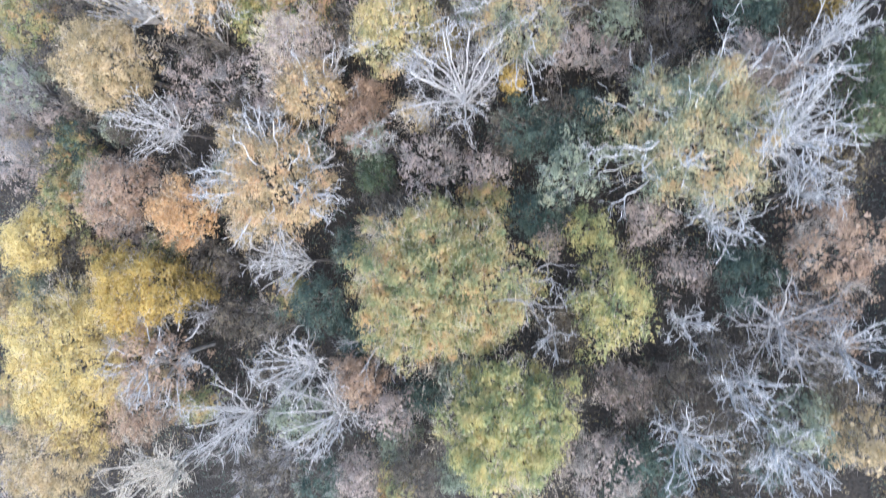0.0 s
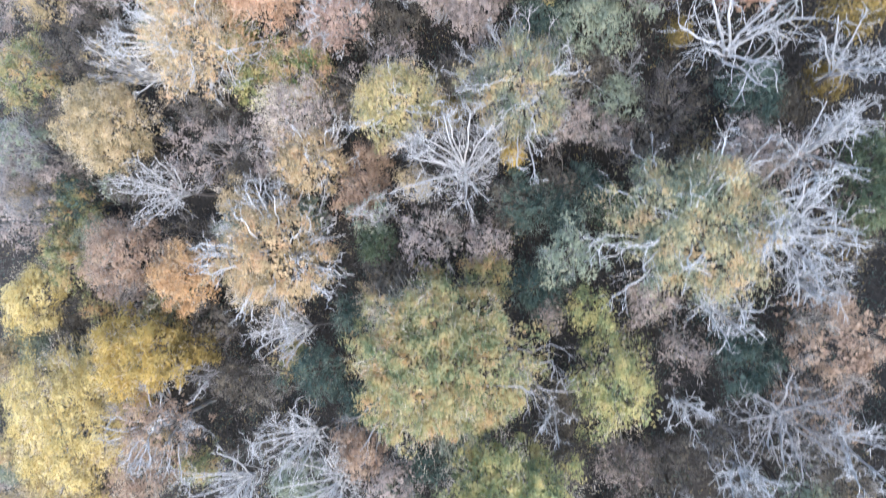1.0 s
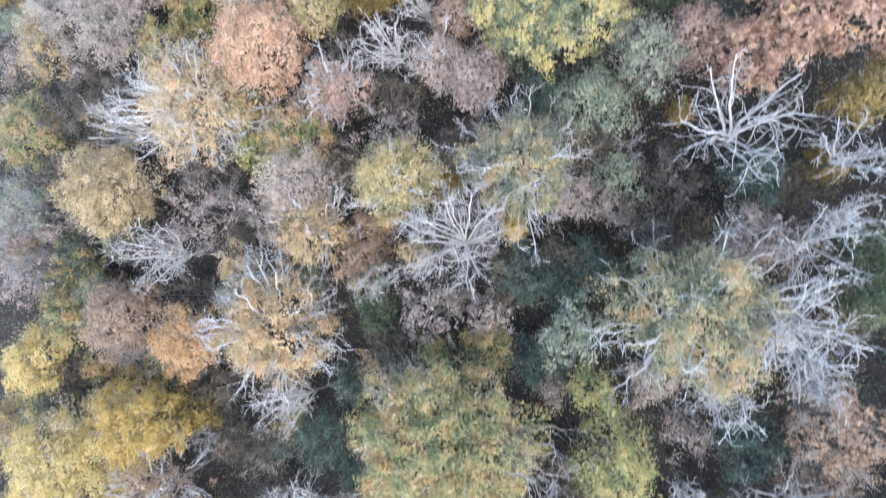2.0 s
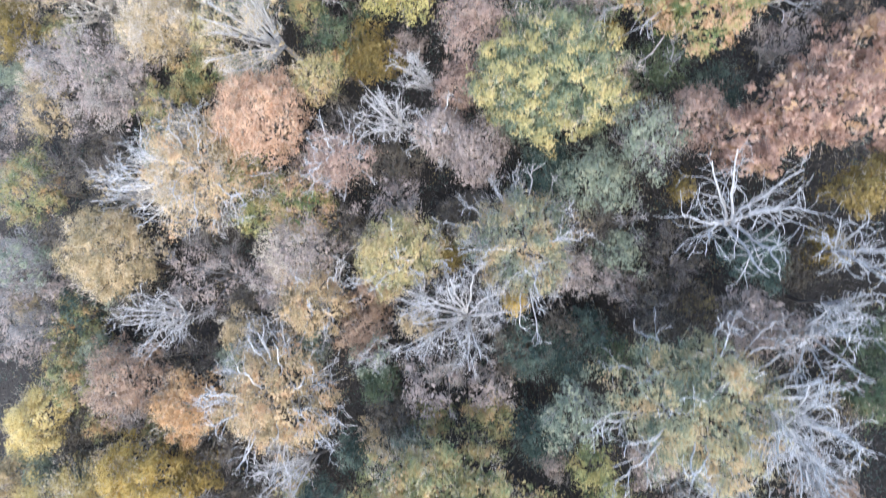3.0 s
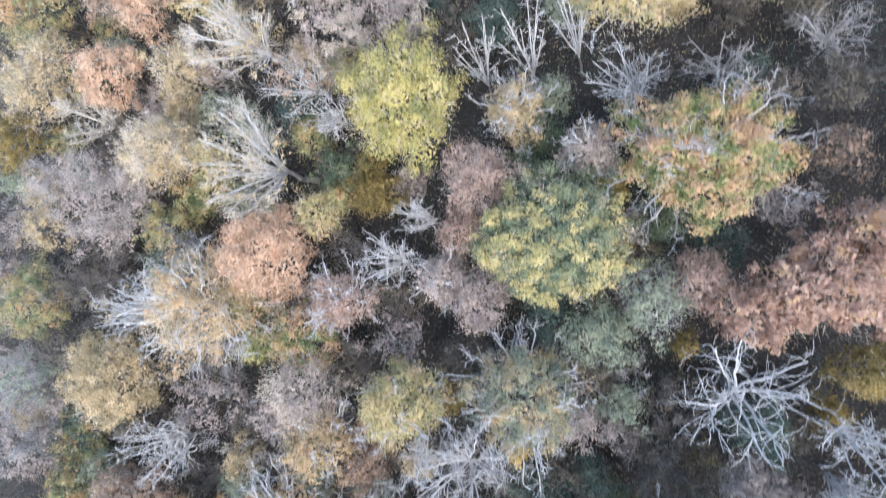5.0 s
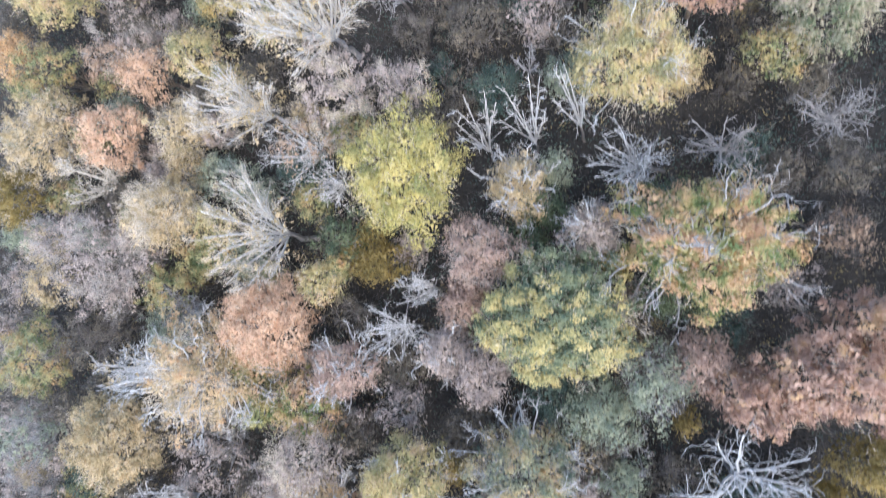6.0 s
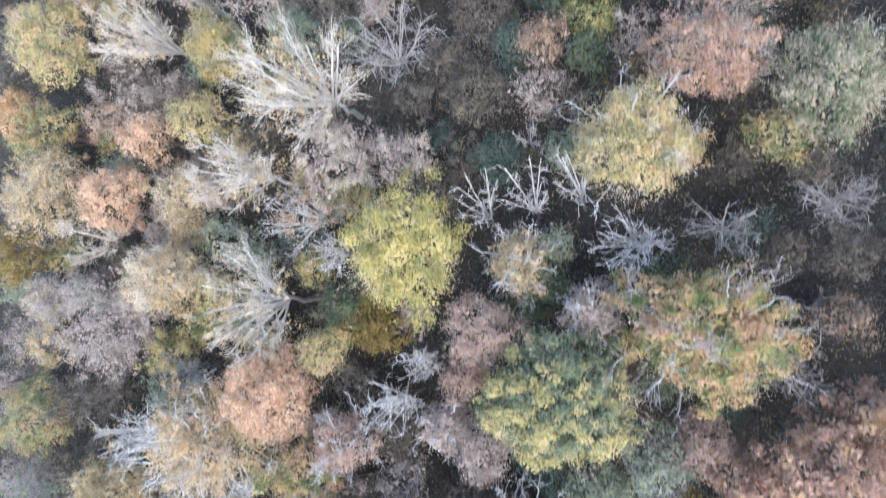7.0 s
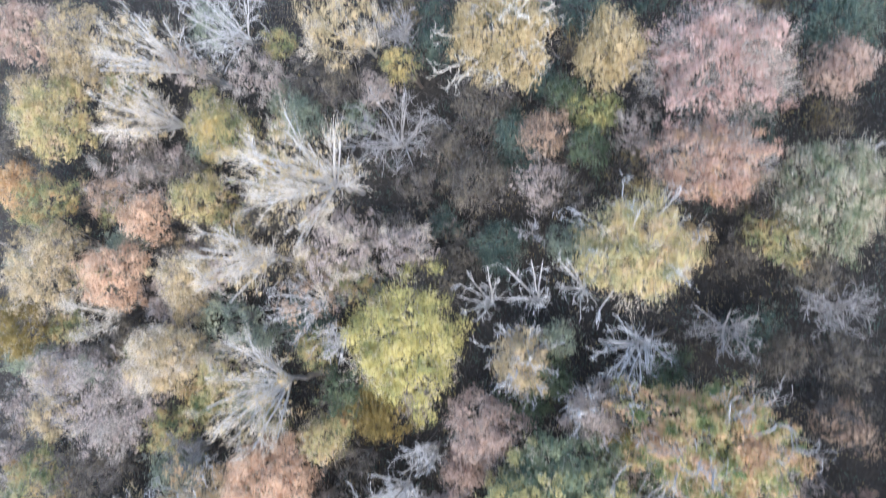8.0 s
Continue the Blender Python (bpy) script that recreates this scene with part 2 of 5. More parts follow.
def leaves(rng, at, facing, size, loose=0.8):
    """Small three-cornered birch leaves at the places given, facing about the way given."""
    n = len(at)
    up = unit(facing + rng.normal(size=(n, 3)) * loose)
    along = unit(np.cross(up, rng.normal(size=(n, 3))))
    side = np.cross(up, along)
    length = size * (0.8 + 0.9 * rng.random(n))[:, None]
    width = length * (0.27 + 0.13 * rng.random(n))[:, None]
    stalk, tip = at - along * length * 0.5, at + along * length * 0.5 - up * length * 0.15
    leaf = np.stack((stalk + side * width, stalk - side * width, tip), 1)
    return leaf.reshape(-1, 3), np.arange(n * 3).reshape(-1, 3)


def dome(rng, n, r, a, zc, low=-0.25, shell=0.25, ragged=1.0, turn=None):
    """Places on an uneven dome of radius r and half height a round (0, 0, zc), and the outward way there."""
    az = rng.random(n) * 2 * np.pi
    s = np.where(rng.random(n) < 0.55, low + (1 - low) * rng.random(n), np.sqrt(rng.random(n)))
    flat = np.sqrt(np.maximum(1 - s * s, 0))
    p = np.stack((flat * np.cos(az), flat * np.sin(az), s), 1)
    f = rng.random(6) * 6.28 if turn is None else turn
    lobes = 0.98 + ragged * (0.08 * np.sin(3 * az + f[0]) * flat + 0.07 * np.sin(5 * az + f[1] + 2 * s) + 0.06 * np.sin(9 * az + f[2] + 4 * s) + 0.05 * np.sin(2 * az + f[3]) * flat)
    lumps = unit(rng.normal(size=(int(9 + 6 * r), 3)) + (0, 0, 0.6))
    k = lobes * (0.81 + 0.26 * np.exp(9.0 * ((p @ lumps.T).max(1) - 1))) * (1 - shell * rng.random(n) ** 1.6)
    scale = np.array((r, r, a))
    return p * scale * k[:, None] + np.array((0, 0, zc)), unit(p / scale)


SEED = [100]
STANDING = []


def tree(name, x, y, r, h, label, category, leaf=None, cover=1.0, size=0.074, bark=WOOD, limbs=0, fork=5, dead=0, dead_bark=None,
         twig=None, twigs=0.0, lean=(0.0, 0.0), squash=1.0, flat=0.36, wave=0.22, thick=1.0, group="", clump=0.17, bushy=False, spread=0.75, fuzz=0.6, tips=0, tuft=0.3, stem=0.0, trunk_bark=None, ragged=1.2, tip_leaf=None, lit_side=(0.0, 0.0)):
    """One plant: trunk, limbs with their branchlets, dead branches, fine twigs and leaves. Its crown's middle is over (x, y)."""
    SEED[0] += 1
    STANDING.append((x, y, r))
    rng = np.random.default_rng(SEED[0])
    bx, by = x - lean[0], y - lean[1]
    gz = float(ground_z(bx, by))
    root = tagged(new(name), label, category, group)
    root.location = (bx, by, gz)
    a = h * flat
    zc = h - a
    crown = np.array((lean[0], lean[1], 0.0))
    stretch = np.array((1.0, squash, 1.0))

    # trunk
    k = 7
    t = np.linspace(0, 1, k)[:, None]
    top = stem * h if stem else zc * 0.85
    line = crown * t ** 1.3 * min(0.85, top / zc) + np.array((0, 0, 1.0)) * (-0.25 + t * (top + 0.25)) + np.concatenate((np.zeros((2, 3)), rng.normal(0, 0.05 * r ** 0.5, (k - 2, 3)) * (1, 1, 0)))
    r0 = (0.045 + 0.028 * r) * thick
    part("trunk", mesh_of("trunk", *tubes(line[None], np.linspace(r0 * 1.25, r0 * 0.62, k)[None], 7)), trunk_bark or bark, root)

    # limbs reach from the trunk to the crown's edge
    n = limbs or int(4 + 1.6 * r)
    u = np.sqrt(0.1 + 0.8 * rng.random(n))
    az = (np.arange(n) * 2.4 + rng.random(n) * 0.8)
    ends = np.stack((r * u * np.cos(az), r * u * np.sin(az), zc + a * 0.95 * np.sqrt(1 - u * u)), 1)
    ends = ends * stretch + crown
    at = 0.8 + 0.2 * rng.random(n) if stem else 0.12 + 0.3 * rng.random(n) if bushy else 0.5 + 0.5 * rng.random(n)
    start = np.stack([np.interp(at, t[:, 0], line[:, c]) for c in range(3)], 1)
    mid = start + (ends - start) * (np.array((0.48, 0.48, 0.54)) if stem else np.array((0.55, 0.55, 0.42))) + rng.normal(0, 0.09 * r, (n, 3))
    s = np.linspace(0, 1, 8)[None, :, None]
    lines = start[:, None] * (1 - s) ** 2 + 2 * mid[:, None] * s * (1 - s) + ends[:, None] * s ** 2
    lines += np.cumsum(rng.normal(0, 0.05 * wave * r, lines.shape), 1) * np.minimum(s * 3, 1)
    lr = r0 * 0.55 * np.linspace(1, 0.38, 8)[None] ** (1.2 if stem else 1.5) * np.ones((n, 1))
    b1, c1 = sprout(rng, lines, lr, fork, 0.2, r * 0.58, spread, 0.12, wave, 4 if bushy or leaf and cover > 0.4 else 6)
    ends_each = tips or (1 if leaf and cover > 0.6 else 3)
    b2, c2 = sprout(rng, b1, c1, ends_each, 0.15, r * 0.26, spread * 0.95, 0.12, wave, 2 if leaf and cover > 0.4 else 3 if bushy else 4)
    for i in range(n):
        one, two = slice(i * fork, (i + 1) * fork), slice(i * fork * ends_each, (i + 1) * fork * ends_each)
        pieces = [tubes(lines[i:i + 1], lr[i:i + 1], 5), tubes(b1[one], np.maximum(c1[one], 0.011), 3), tubes(b2[two], np.maximum(c2[two], 0.008), 3)]
        part("limb", mesh_of("limb", *joined(pieces)), bark, root)

    # dead branches that stand out of the crown
    if dead:
        p, out = dome(rng, 2 * dead, r * 1.27, a * 1.18, zc, low=-0.05, shell=0.15)
        rim = np.argsort(p[:, 2] + rng.normal(0, 0.6 * a, len(p)))[:dead]
        p, out = p[rim], out[rim]
        inner = p * (0.45, 0.45, 1) - (0, 0, a * 0.35)
        mid = (p + inner) * 0.5 + out * 0.3 * r + rng.normal(0, 0.08 * r, (dead, 3))
        q = np.linspace(0, 1, 8)[None, :, None]
        d0 = (inner[:, None] * (1 - q) ** 2 + 2 * mid[:, None] * q * (1 - q) + p[:, None] * q ** 2) * stretch + crown
        d0 += np.cumsum(rng.normal(0, 0.028 * r, d0.shape), 1)
        e0 = (0.025 + 0.0045 * r) * thick * np.linspace(1, 0.4, 8)[None] * np.ones((dead, 1))
        d1, e1 = sprout(rng, d0, e0, 5, 0.3, r * 0.34, 0.7, 0.2, wave, 5)
        d2, e2 = sprout(rng, d1, e1, 2, 0.2, r * 0.15, 0.7, 0.1, wave, 4)
        for i in range(dead):
            pieces = [tubes(d0[i:i + 1], e0[i:i + 1], 5), tubes(d1[i * 5:i * 5 + 5], e1[i * 5:i * 5 + 5], 3), tubes(d2[i * 10:i * 10 + 10], np.maximum(e2[i * 10:i * 10 + 10], 0.011), 3)]
            part("dead_branch", mesh_of("dead_branch", *joined(pieces)), dead_bark or SILVER, root, "pale barkless dead branch")

    # fine twigs along the branches, swept the way that each branch grows
    if twigs:
        m = int(twigs * 215 * r * r)
        outer = rng.random(m) < 0.7
        pick, seat = rng.integers(0, len(b2), m), rng.integers(1, b2.shape[1], m)
        lower, low_seat = rng.integers(0, len(b1), m), rng.integers(2, b1.shape[1], m)
        base = np.where(outer[:, None], b2[pick, seat], b1[lower, low_seat])
        along = np.where(outer[:, None], b2[pick, seat] - b2[pick, seat - 1], b1[lower, low_seat] - b1[lower, low_seat - 1])
        base = base - along * rng.random((m, 1)) + rng.normal(0, 0.045 * r, (m, 3))
        hub = crown + np.array((0, 0, zc * 0.6))
        if leaf and cover > 0.45:
            # under a leafy crown they stand all over its outside
            afar, away = dome(rng, m, r * 0.95, a * 0.95, zc, shell=0.35)
            base = np.where(rng.random((m, 1)) < 0.8, afar * stretch + crown, base)
            along = np.where(rng.random((m, 1)) < 0.5, along, away)
        way = unit(unit(along) * 0.7 + unit(base - hub) * 0.6 + rng.normal(size=(m, 3)) * fuzz * 0.75)
        part("twig_spray", mesh_of("twig_spray", *spikes(base, way, 0.2 + 0.13 * r * rng.random(m), 0.005 + 0.006 * rng.random(m))), twig or bark, root)["kind"] = "stuff"

    # leaves in sprays round the crown, denser outside than within
    if leaf and cover:
        sprays = int(cover * 28 * r * (r * 0.6 + a * 0.6) ) + 3
        full = (clump / 0.17) ** 2
        sprays, each = int(sprays / full), int(22 * full * (0.13 / size) ** 1.5)
        turn = rng.random(6) * 6.28
        rough = 2.2 if bushy else ragged
        c, out = dome(rng, sprays, r, a, zc, shell=0.32, ragged=rough, turn=turn)
        # boughs: the sprays gather round their nearest bough, some of which reach further out than others
        bough, reach = dome(rng, int(10 + 7.5 * r * (r * 0.5 + a * 0.5)), r, a, zc, shell=0.1, ragged=rough, turn=turn)
        near = ((c[:, None] - bough[None]) ** 2).sum(-1).argmin(1)
        push = rng.normal(0, 0.2 * tuft * r, len(bough))[:, None] * reach
        c = c + (bough[near] - c) * tuft * (0.7 + 0.6 * rng.random((sprays, 1))) + push[near]
        off = rng.normal(size=(sprays, each, 3)) * np.array((clump, clump, clump * 0.55)) * (0.6 + 0.7 * rng.random((sprays, 1, 1)))
        where = (c[:, None] + off).reshape(-1, 3) * stretch + crown
        face = (unit(out + (0, 0, 0.5))[:, None] * 0.7 + unit(off) * 0.8).reshape(-1, 3)
        above = where[:, 2] > 0.03
        where, face = where[above], face[above]
        inner, way = dome(rng, int(max(cover, 0.85) * 130 * r * (r + a)) if cover > 0.45 and not bushy else int(cover * 100 * r * (r + a)), r * 0.86, a * 0.84, zc, shell=0.3, ragged=rough, turn=turn)
        inner = inner * stretch + crown
        inner[:, 2] = np.maximum(inner[:, 2], 0.05)
        foliage = [leaves(rng, where, face, size, 0.3), leaves(rng, inner, unit(way + (0, 0, 0.8)), size * 1.85, 0.45)]
        # sprays at the crown's outside that have turned another colour, massed to paint its sunlit side
        if tip_leaf:
            spot, out_way = dome(rng, int(30 * r * (r * 0.6 + a * 0.6)), r * 1.03, a * 1.03, zc, shell=0.12, ragged=rough, turn=turn)
            turned = out_way[:, :2] @ np.array(lit_side) + rng.normal(0, 0.45, len(spot)) > -0.08
            spot, out_way = spot[turned], out_way[turned]
            puff = rng.normal(size=(len(spot), 46, 3)) * (0.12, 0.12, 0.09)
            tip_face = (unit(out_way + (0, 0, 0.7))[:, None] + unit(puff) * 0.6).reshape(-1, 3)
            part("tip_foliage", mesh_of("tip_foliage", *leaves(rng, (spot[:, None] + puff).reshape(-1, 3) * stretch + crown, tip_face, size, 0.4)), tip_leaf, root, "gold leaves at the branch tips, massed to paint the crown's sunlit side")
        part("crown", mesh_of("crown", *joined(foliage)), leaf, root)
    return root


# ---- the trees and bushes, up the slope along the flight ----
tree("tree", -5.53, -1.44, 3.91, 8.5, "round olive and tan broadleaf tree with dense crown", "tree", group="leafy trees", limbs=7, fork=5, twig=SAND, twigs=1.1, leaf=OLIVE, dead=7, dead_bark=GREY, cover=1.3, squash=0.9, clump=0.15, tuft=0.35, size=0.085, ragged=0.7)
tree("tree", -2.76, -6.71, 2.83, 8, "round lime green and gold broadleaf tree", "tree", group="leafy trees", limbs=7, fork=5, twig=SAND, twigs=1.1, leaf=LIME, cover=1.35, clump=0.14, tuft=0.4, size=0.085, ragged=0.6)
tree("tree", 1.08, -2.11, 1.69, 6.5, "upright lime and yellow tree beside dark scrub", "tree", group="leafy trees", limbs=7, fork=5, twig=SAND, twigs=1.1, leaf=LIME, squash=1.5, cover=0.8, flat=0.5, tuft=0.45, ragged=2.2)
tree("tree", -20.72, -2.01, 2.41, 7, "golden amber tree with small leaves", "tree", group="leafy trees", limbs=7, fork=5, twig=SAND, twigs=1.1, leaf=AMBER, cover=1.5)
tree("tree", -25.23, -5.66, 3.53, 6.8, "pale yellow tree with small bright leaves", "tree", group="leafy trees", limbs=7, fork=5, twig=SAND, twigs=1.1, leaf=PALEYELLOW, squash=1.3, cover=1.8)
tree("tree", -29.96, -2.98, 1.45, 6, "tan olive tree beside yellow trees", "tree", group="leafy trees", limbs=7, fork=5, twig=SAND, twigs=1.1, leaf=TAN, cover=1)
tree("tree", -27.92, 0.47, 1.64, 6, "bright pale yellow slender tree", "tree", group="leafy trees", limbs=7, fork=5, twig=SAND, twigs=1.1, leaf=PALEYELLOW, squash=1.25, cover=1.6)
tree("tree", -26.41, -10.32, 3.02, 6, "faded yellow and tan tree", "tree", group="leafy trees", limbs=6, fork=4, twig=SAND, twigs=0.8, leaf=TAN, cover=0.9)
tree("tree", -18.73, 1.79, 1.85, 6, "orange leaved tree with fine foliage", "tree", group="leafy trees", limbs=7, fork=5, twig=SAND, twigs=1.1, leaf=ORANGE, cover=1.1)
tree("tree", -22.60, 2.72, 2.41, 6, "rusty brown tree with thinning leaves", "tree", group="leafy trees", limbs=6, fork=4, twig=MAUVE, twigs=1.2, leaf=RUST, cover=0.9)
tree("tree", -13.27, 2.84, 2.78, 7.5, "tan leaved tree ringed by pale dead branches", "tree", group="half dead trees", cover=0.8, dead=52, bark=GREY, limbs=6, fork=4, twig=SAND, twigs=0.4, leaf=AMBERTAN)
tree("tree", -11.95, 7.06, 1.81, 6.5, "small orange tan tree with pale twigs", "tree", group="half dead trees", cover=0.75, dead=28, bark=GREY, limbs=6, fork=4, twig=SAND, twigs=0.8, leaf=AMBERTAN)
tree("bare_tree", -5.10, 6.56, 2.37, 8, "bare pale grey tree with upswept branches", "tree", group="bare trees", bark=BONE, limbs=15, fork=8, thick=0.84, twig=GREY, twigs=1.8, wave=0.34, flat=0.36, spread=0.65, fuzz=0.5, stem=0.46, trunk_bark=DUN)
tree("tree", -7.60, 9.08, 1.98, 7.5, "olive and gold tree with some dead wood", "tree", group="leafy trees", limbs=7, fork=5, twig=SAND, twigs=1.1, leaf=LIMEGOLD, dead=16)
tree("tree", -2.55, 9.66, 2.45, 6.8, "grey green tree with pale dead branches on top", "tree", group="half dead trees", cover=0.95, dead=40, bark=GREY, limbs=6, fork=4, twig=GREY, twigs=2.2, leaf=SAGE, ragged=0.8)
tree("tree", -23.16, 9.25, 2.59, 7, "rounded tan tree with fine dense foliage", "tree", group="leafy trees", limbs=7, fork=5, twig=SAND, twigs=1.1, leaf=TAN, cover=1.25, ragged=0.7)
tree("bare_tree", -20.45, 6.00, 2.06, 6.5, "bare silvery tree with swept branches", "tree", group="bare trees", bark=BONE, limbs=14, fork=8, thick=0.84, twig=GREY, twigs=0.5, wave=0.34, flat=0.36, spread=0.65, fuzz=0.5, lean=(-0.85, 0.0), stem=0.46, trunk_bark=DUN)
tree("shrub", -18.66, 7.84, 2.26, 5, "grey leafless thicket of thin stems", "shrub", group="twiggy shrubs", bark=GREY, twig=GREY, twigs=1.6, limbs=7, fork=4, thick=0.7, wave=0.2, bushy=True, leaf=BEIGE, cover=0.22)
tree("tree", -17.73, 13.03, 2.92, 7.5, "tan and gold tree full of pale bare branches", "tree", group="half dead trees", cover=0.5, dead=45, bark=GREY, limbs=6, fork=4, twig=SAND, twigs=2.0, leaf=AMBERTAN)
tree("bare_tree", -23.01, 12.37, 1.58, 6.5, "leaning bare silver tree with fine twigs", "tree", group="bare trees", bark=BONE, limbs=14, fork=7, thick=1.21, twig=GREY, twigs=0.96, wave=0.16, spread=0.42, fuzz=0.28, tips=4, leaf=TAN, cover=0.08, lean=(-1.02, 0.0), stem=0.36, trunk_bark=GREY)
tree("tree", -14.35, 15.40, 2.31, 7.5, "dense salmon orange maple crown", "tree", group="leafy trees", limbs=7, fork=5, twig=SAND, twigs=1.1, leaf=SALMON, cover=1.3, ragged=0.6)
tree("tree", -1.27, 16.20, 3.09, 8, "broad green oak turning gold at the tips, its sunlit side painted in gold", "tree", group="leafy trees", limbs=7, fork=5, twig=SAND, twigs=1.1, leaf=OAKGREEN, tip_leaf=OAKGOLD, lit_side=(-0.35, -0.75), size=0.085, cover=1.2, tuft=0.4, squash=0.9, ragged=0.8)
tree("tree", 3.93, 18.96, 3.20, 8.5, "broad orange and green tree with some dead limbs", "tree", group="half dead trees", cover=1.1, dead=20, bark=GREY, limbs=6, fork=4, twig=SAND, twigs=0.4, leaf=MIXED, dead_bark=GREY, squash=0.8, tuft=0.42, clump=0.15, size=0.085)
tree("tree", 7.75, 14.39, 2.15, 8, "dusty salmon tree with open layered foliage", "tree", group="leafy trees", limbs=7, fork=5, twig=SAND, twigs=0.4, leaf=DUSKY, cover=1.15, tuft=0.7, size=0.085, clump=0.11, ragged=1.9)
tree("tree", 5.78, 13.27, 1.64, 7, "salmon pink tree with open foliage", "tree", group="leafy trees", limbs=7, fork=5, twig=SAND, twigs=0.4, leaf=DUSKY, cover=1.0, tuft=0.7, size=0.085, clump=0.11, ragged=1.9)
tree("tree", 9.33, 16.16, 1.33, 8, "dusty pink tree with open foliage", "tree", group="leafy trees", limbs=7, fork=5, twig=SAND, twigs=0.4, leaf=DUSKY, cover=1.0, tuft=0.7, size=0.085, clump=0.11, ragged=1.9)
tree("tree", 4.09, 14.45, 1.34, 6, "thin pinkish tree with sparse leaves", "tree", group="leafy trees", limbs=6, fork=4, twig=MAUVE, twigs=0.8, leaf=PINK, cover=0.6)
tree("shrub", 2.31, 13.71, 1.62, 6.5, "grey green twiggy tree with small leaves", "shrub", group="twiggy shrubs", bark=MAUVE, twig=GREY, twigs=1.8, limbs=7, fork=4, thick=0.7, wave=0.2, bushy=True, leaf=GREYGREEN, cover=0.50)
tree("bush", 0.33, 12.12, 1.63, 5.5, "grey green bush under taller trees", "bush", group="low bushes", bushy=True, limbs=6, fork=4, leaf=GREYGREEN, cover=0.65, twig=BLUEGREEN, twigs=1.3)
tree("tree", -4.48, 18.54, 1.74, 6.5, "dusty pink tree with sparse leaves", "tree", group="leafy trees", limbs=6, fork=4, twig=MAUVE, twigs=1.6, leaf=PINK, cover=0.75)
tree("tree", -4.57, 13.50, 1.58, 6, "beige pink tree with thinning leaves", "tree", group="leafy trees", limbs=6, fork=4, twig=MAUVE, twigs=0.6, leaf=BEIGE, cover=0.85)
tree("tree", -6.17, 14.28, 1.27, 6, "small tan tree with pale twigs", "tree", group="half dead trees", cover=0.75, dead=16, bark=GREY, limbs=6, fork=4, twig=SAND, twigs=1.2, leaf=BEIGE)
tree("bare_tree", -8.60, 15.07, 1.43, 6.5, "small bare silvery tree with spiky branches", "tree", group="bare trees", bark=BONE, limbs=15, fork=8, thick=0.84, twig=GREY, twigs=0.5, wave=0.34, flat=0.36, spread=0.65, fuzz=0.5, lean=(-0.42, 0.17), stem=0.46, trunk_bark=DUN)
tree("bare_tree", -7.35, 17.04, 1.12, 6, "small bare grey tree with spiky branches", "tree", group="bare trees", bark=BONE, limbs=11, fork=8, thick=0.84, twig=GREY, twigs=0.5, wave=0.34, flat=0.36, spread=0.65, fuzz=0.5, lean=(-0.68, 0.17), stem=0.46, trunk_bark=DUN)
tree("tree", -10.81, 13.36, 1.61, 6.5, "small tan and pink tree with pale twigs", "tree", group="half dead trees", cover=0.6, dead=26, bark=GREY, limbs=6, fork=4, twig=SAND, twigs=0.8, leaf=PINK)
tree("tree", -13.06, 11.26, 1.90, 6, "green and tan bushy tree", "tree", group="leafy trees", limbs=6, fork=4, twig=SAND, twigs=1.2, leaf=MIXED, cover=0.6, tuft=0.2)
tree("tree", -7.79, 21.86, 2.60, 7.5, "bright yellow green tree with billowing crown", "tree", group="leafy trees", limbs=7, fork=5, twig=SAND, twigs=1.1, leaf=YELLOW, squash=1.12, cover=1.2, clump=0.2, tuft=0.5, ragged=1.1)
tree("bare_tree", -15.22, 19.51, 2.50, 8, "cream barked bare tree leaning downhill", "tree", group="bare trees", bark=BONE, limbs=14, fork=7, thick=1.21, twig=SAND, twigs=2.4, wave=0.16, spread=0.42, fuzz=0.28, tips=4, leaf=TAN, cover=0.08, lean=(-0.9, 0.2), squash=1.1, stem=0.36, trunk_bark=GREY)
tree("tree", -17.84, 19.90, 1.25, 6, "pale yellow green slender tree", "tree", group="leafy trees", limbs=6, fork=4, twig=SAND, twigs=1.4, leaf=LIMEGOLD, cover=0.42)
tree("bare_tree", -16.23, 25.54, 2.31, 7.5, "cream barked bare tree with fan of twigs", "tree", group="bare trees", bark=BONE, limbs=14, fork=7, thick=1.21, twig=SAND, twigs=2.4, wave=0.16, spread=0.42, fuzz=0.28, tips=4, leaf=TAN, cover=0.08, lean=(-1.0, 0.0), stem=0.36, trunk_bark=GREY)
tree("bare_tree", -12.72, 29.25, 2.94, 8.5, "tall white barked bare tree with fine twigs", "tree", group="bare trees", bark=BONE, limbs=18, fork=7, thick=1.06, twig=SAND, twigs=2.2, wave=0.16, spread=0.42, fuzz=0.28, tips=4, leaf=TAN, cover=0.08, lean=(-0.77, 0.26), stem=0.36, trunk_bark=GREY)
tree("shrub", -11.24, 26.15, 2.17, 7, "beige leafless tree with a haze of twigs", "shrub", group="twiggy shrubs", bark=GREY, twig=SAND, twigs=3, limbs=7, fork=4, thick=0.7, wave=0.2, bushy=True, leaf=BEIGE, cover=0.3)
tree("shrub", -8.31, 26.02, 1.42, 6, "beige leafless small tree with fuzzy twigs", "shrub", group="twiggy shrubs", bark=GREY, twig=SAND, twigs=3, limbs=7, fork=4, thick=0.7, wave=0.2, bushy=True, leaf=BEIGE, cover=0.35)
tree("shrub", -21.00, 20.54, 1.95, 6.5, "cream feathery leafless tree", "shrub", group="twiggy shrubs", bark=CREAM, twig=SAND, twigs=6, limbs=12, fork=6, thick=0.7, wave=0.2, bushy=True, fuzz=0.4, leaf=TAN, cover=0.5)
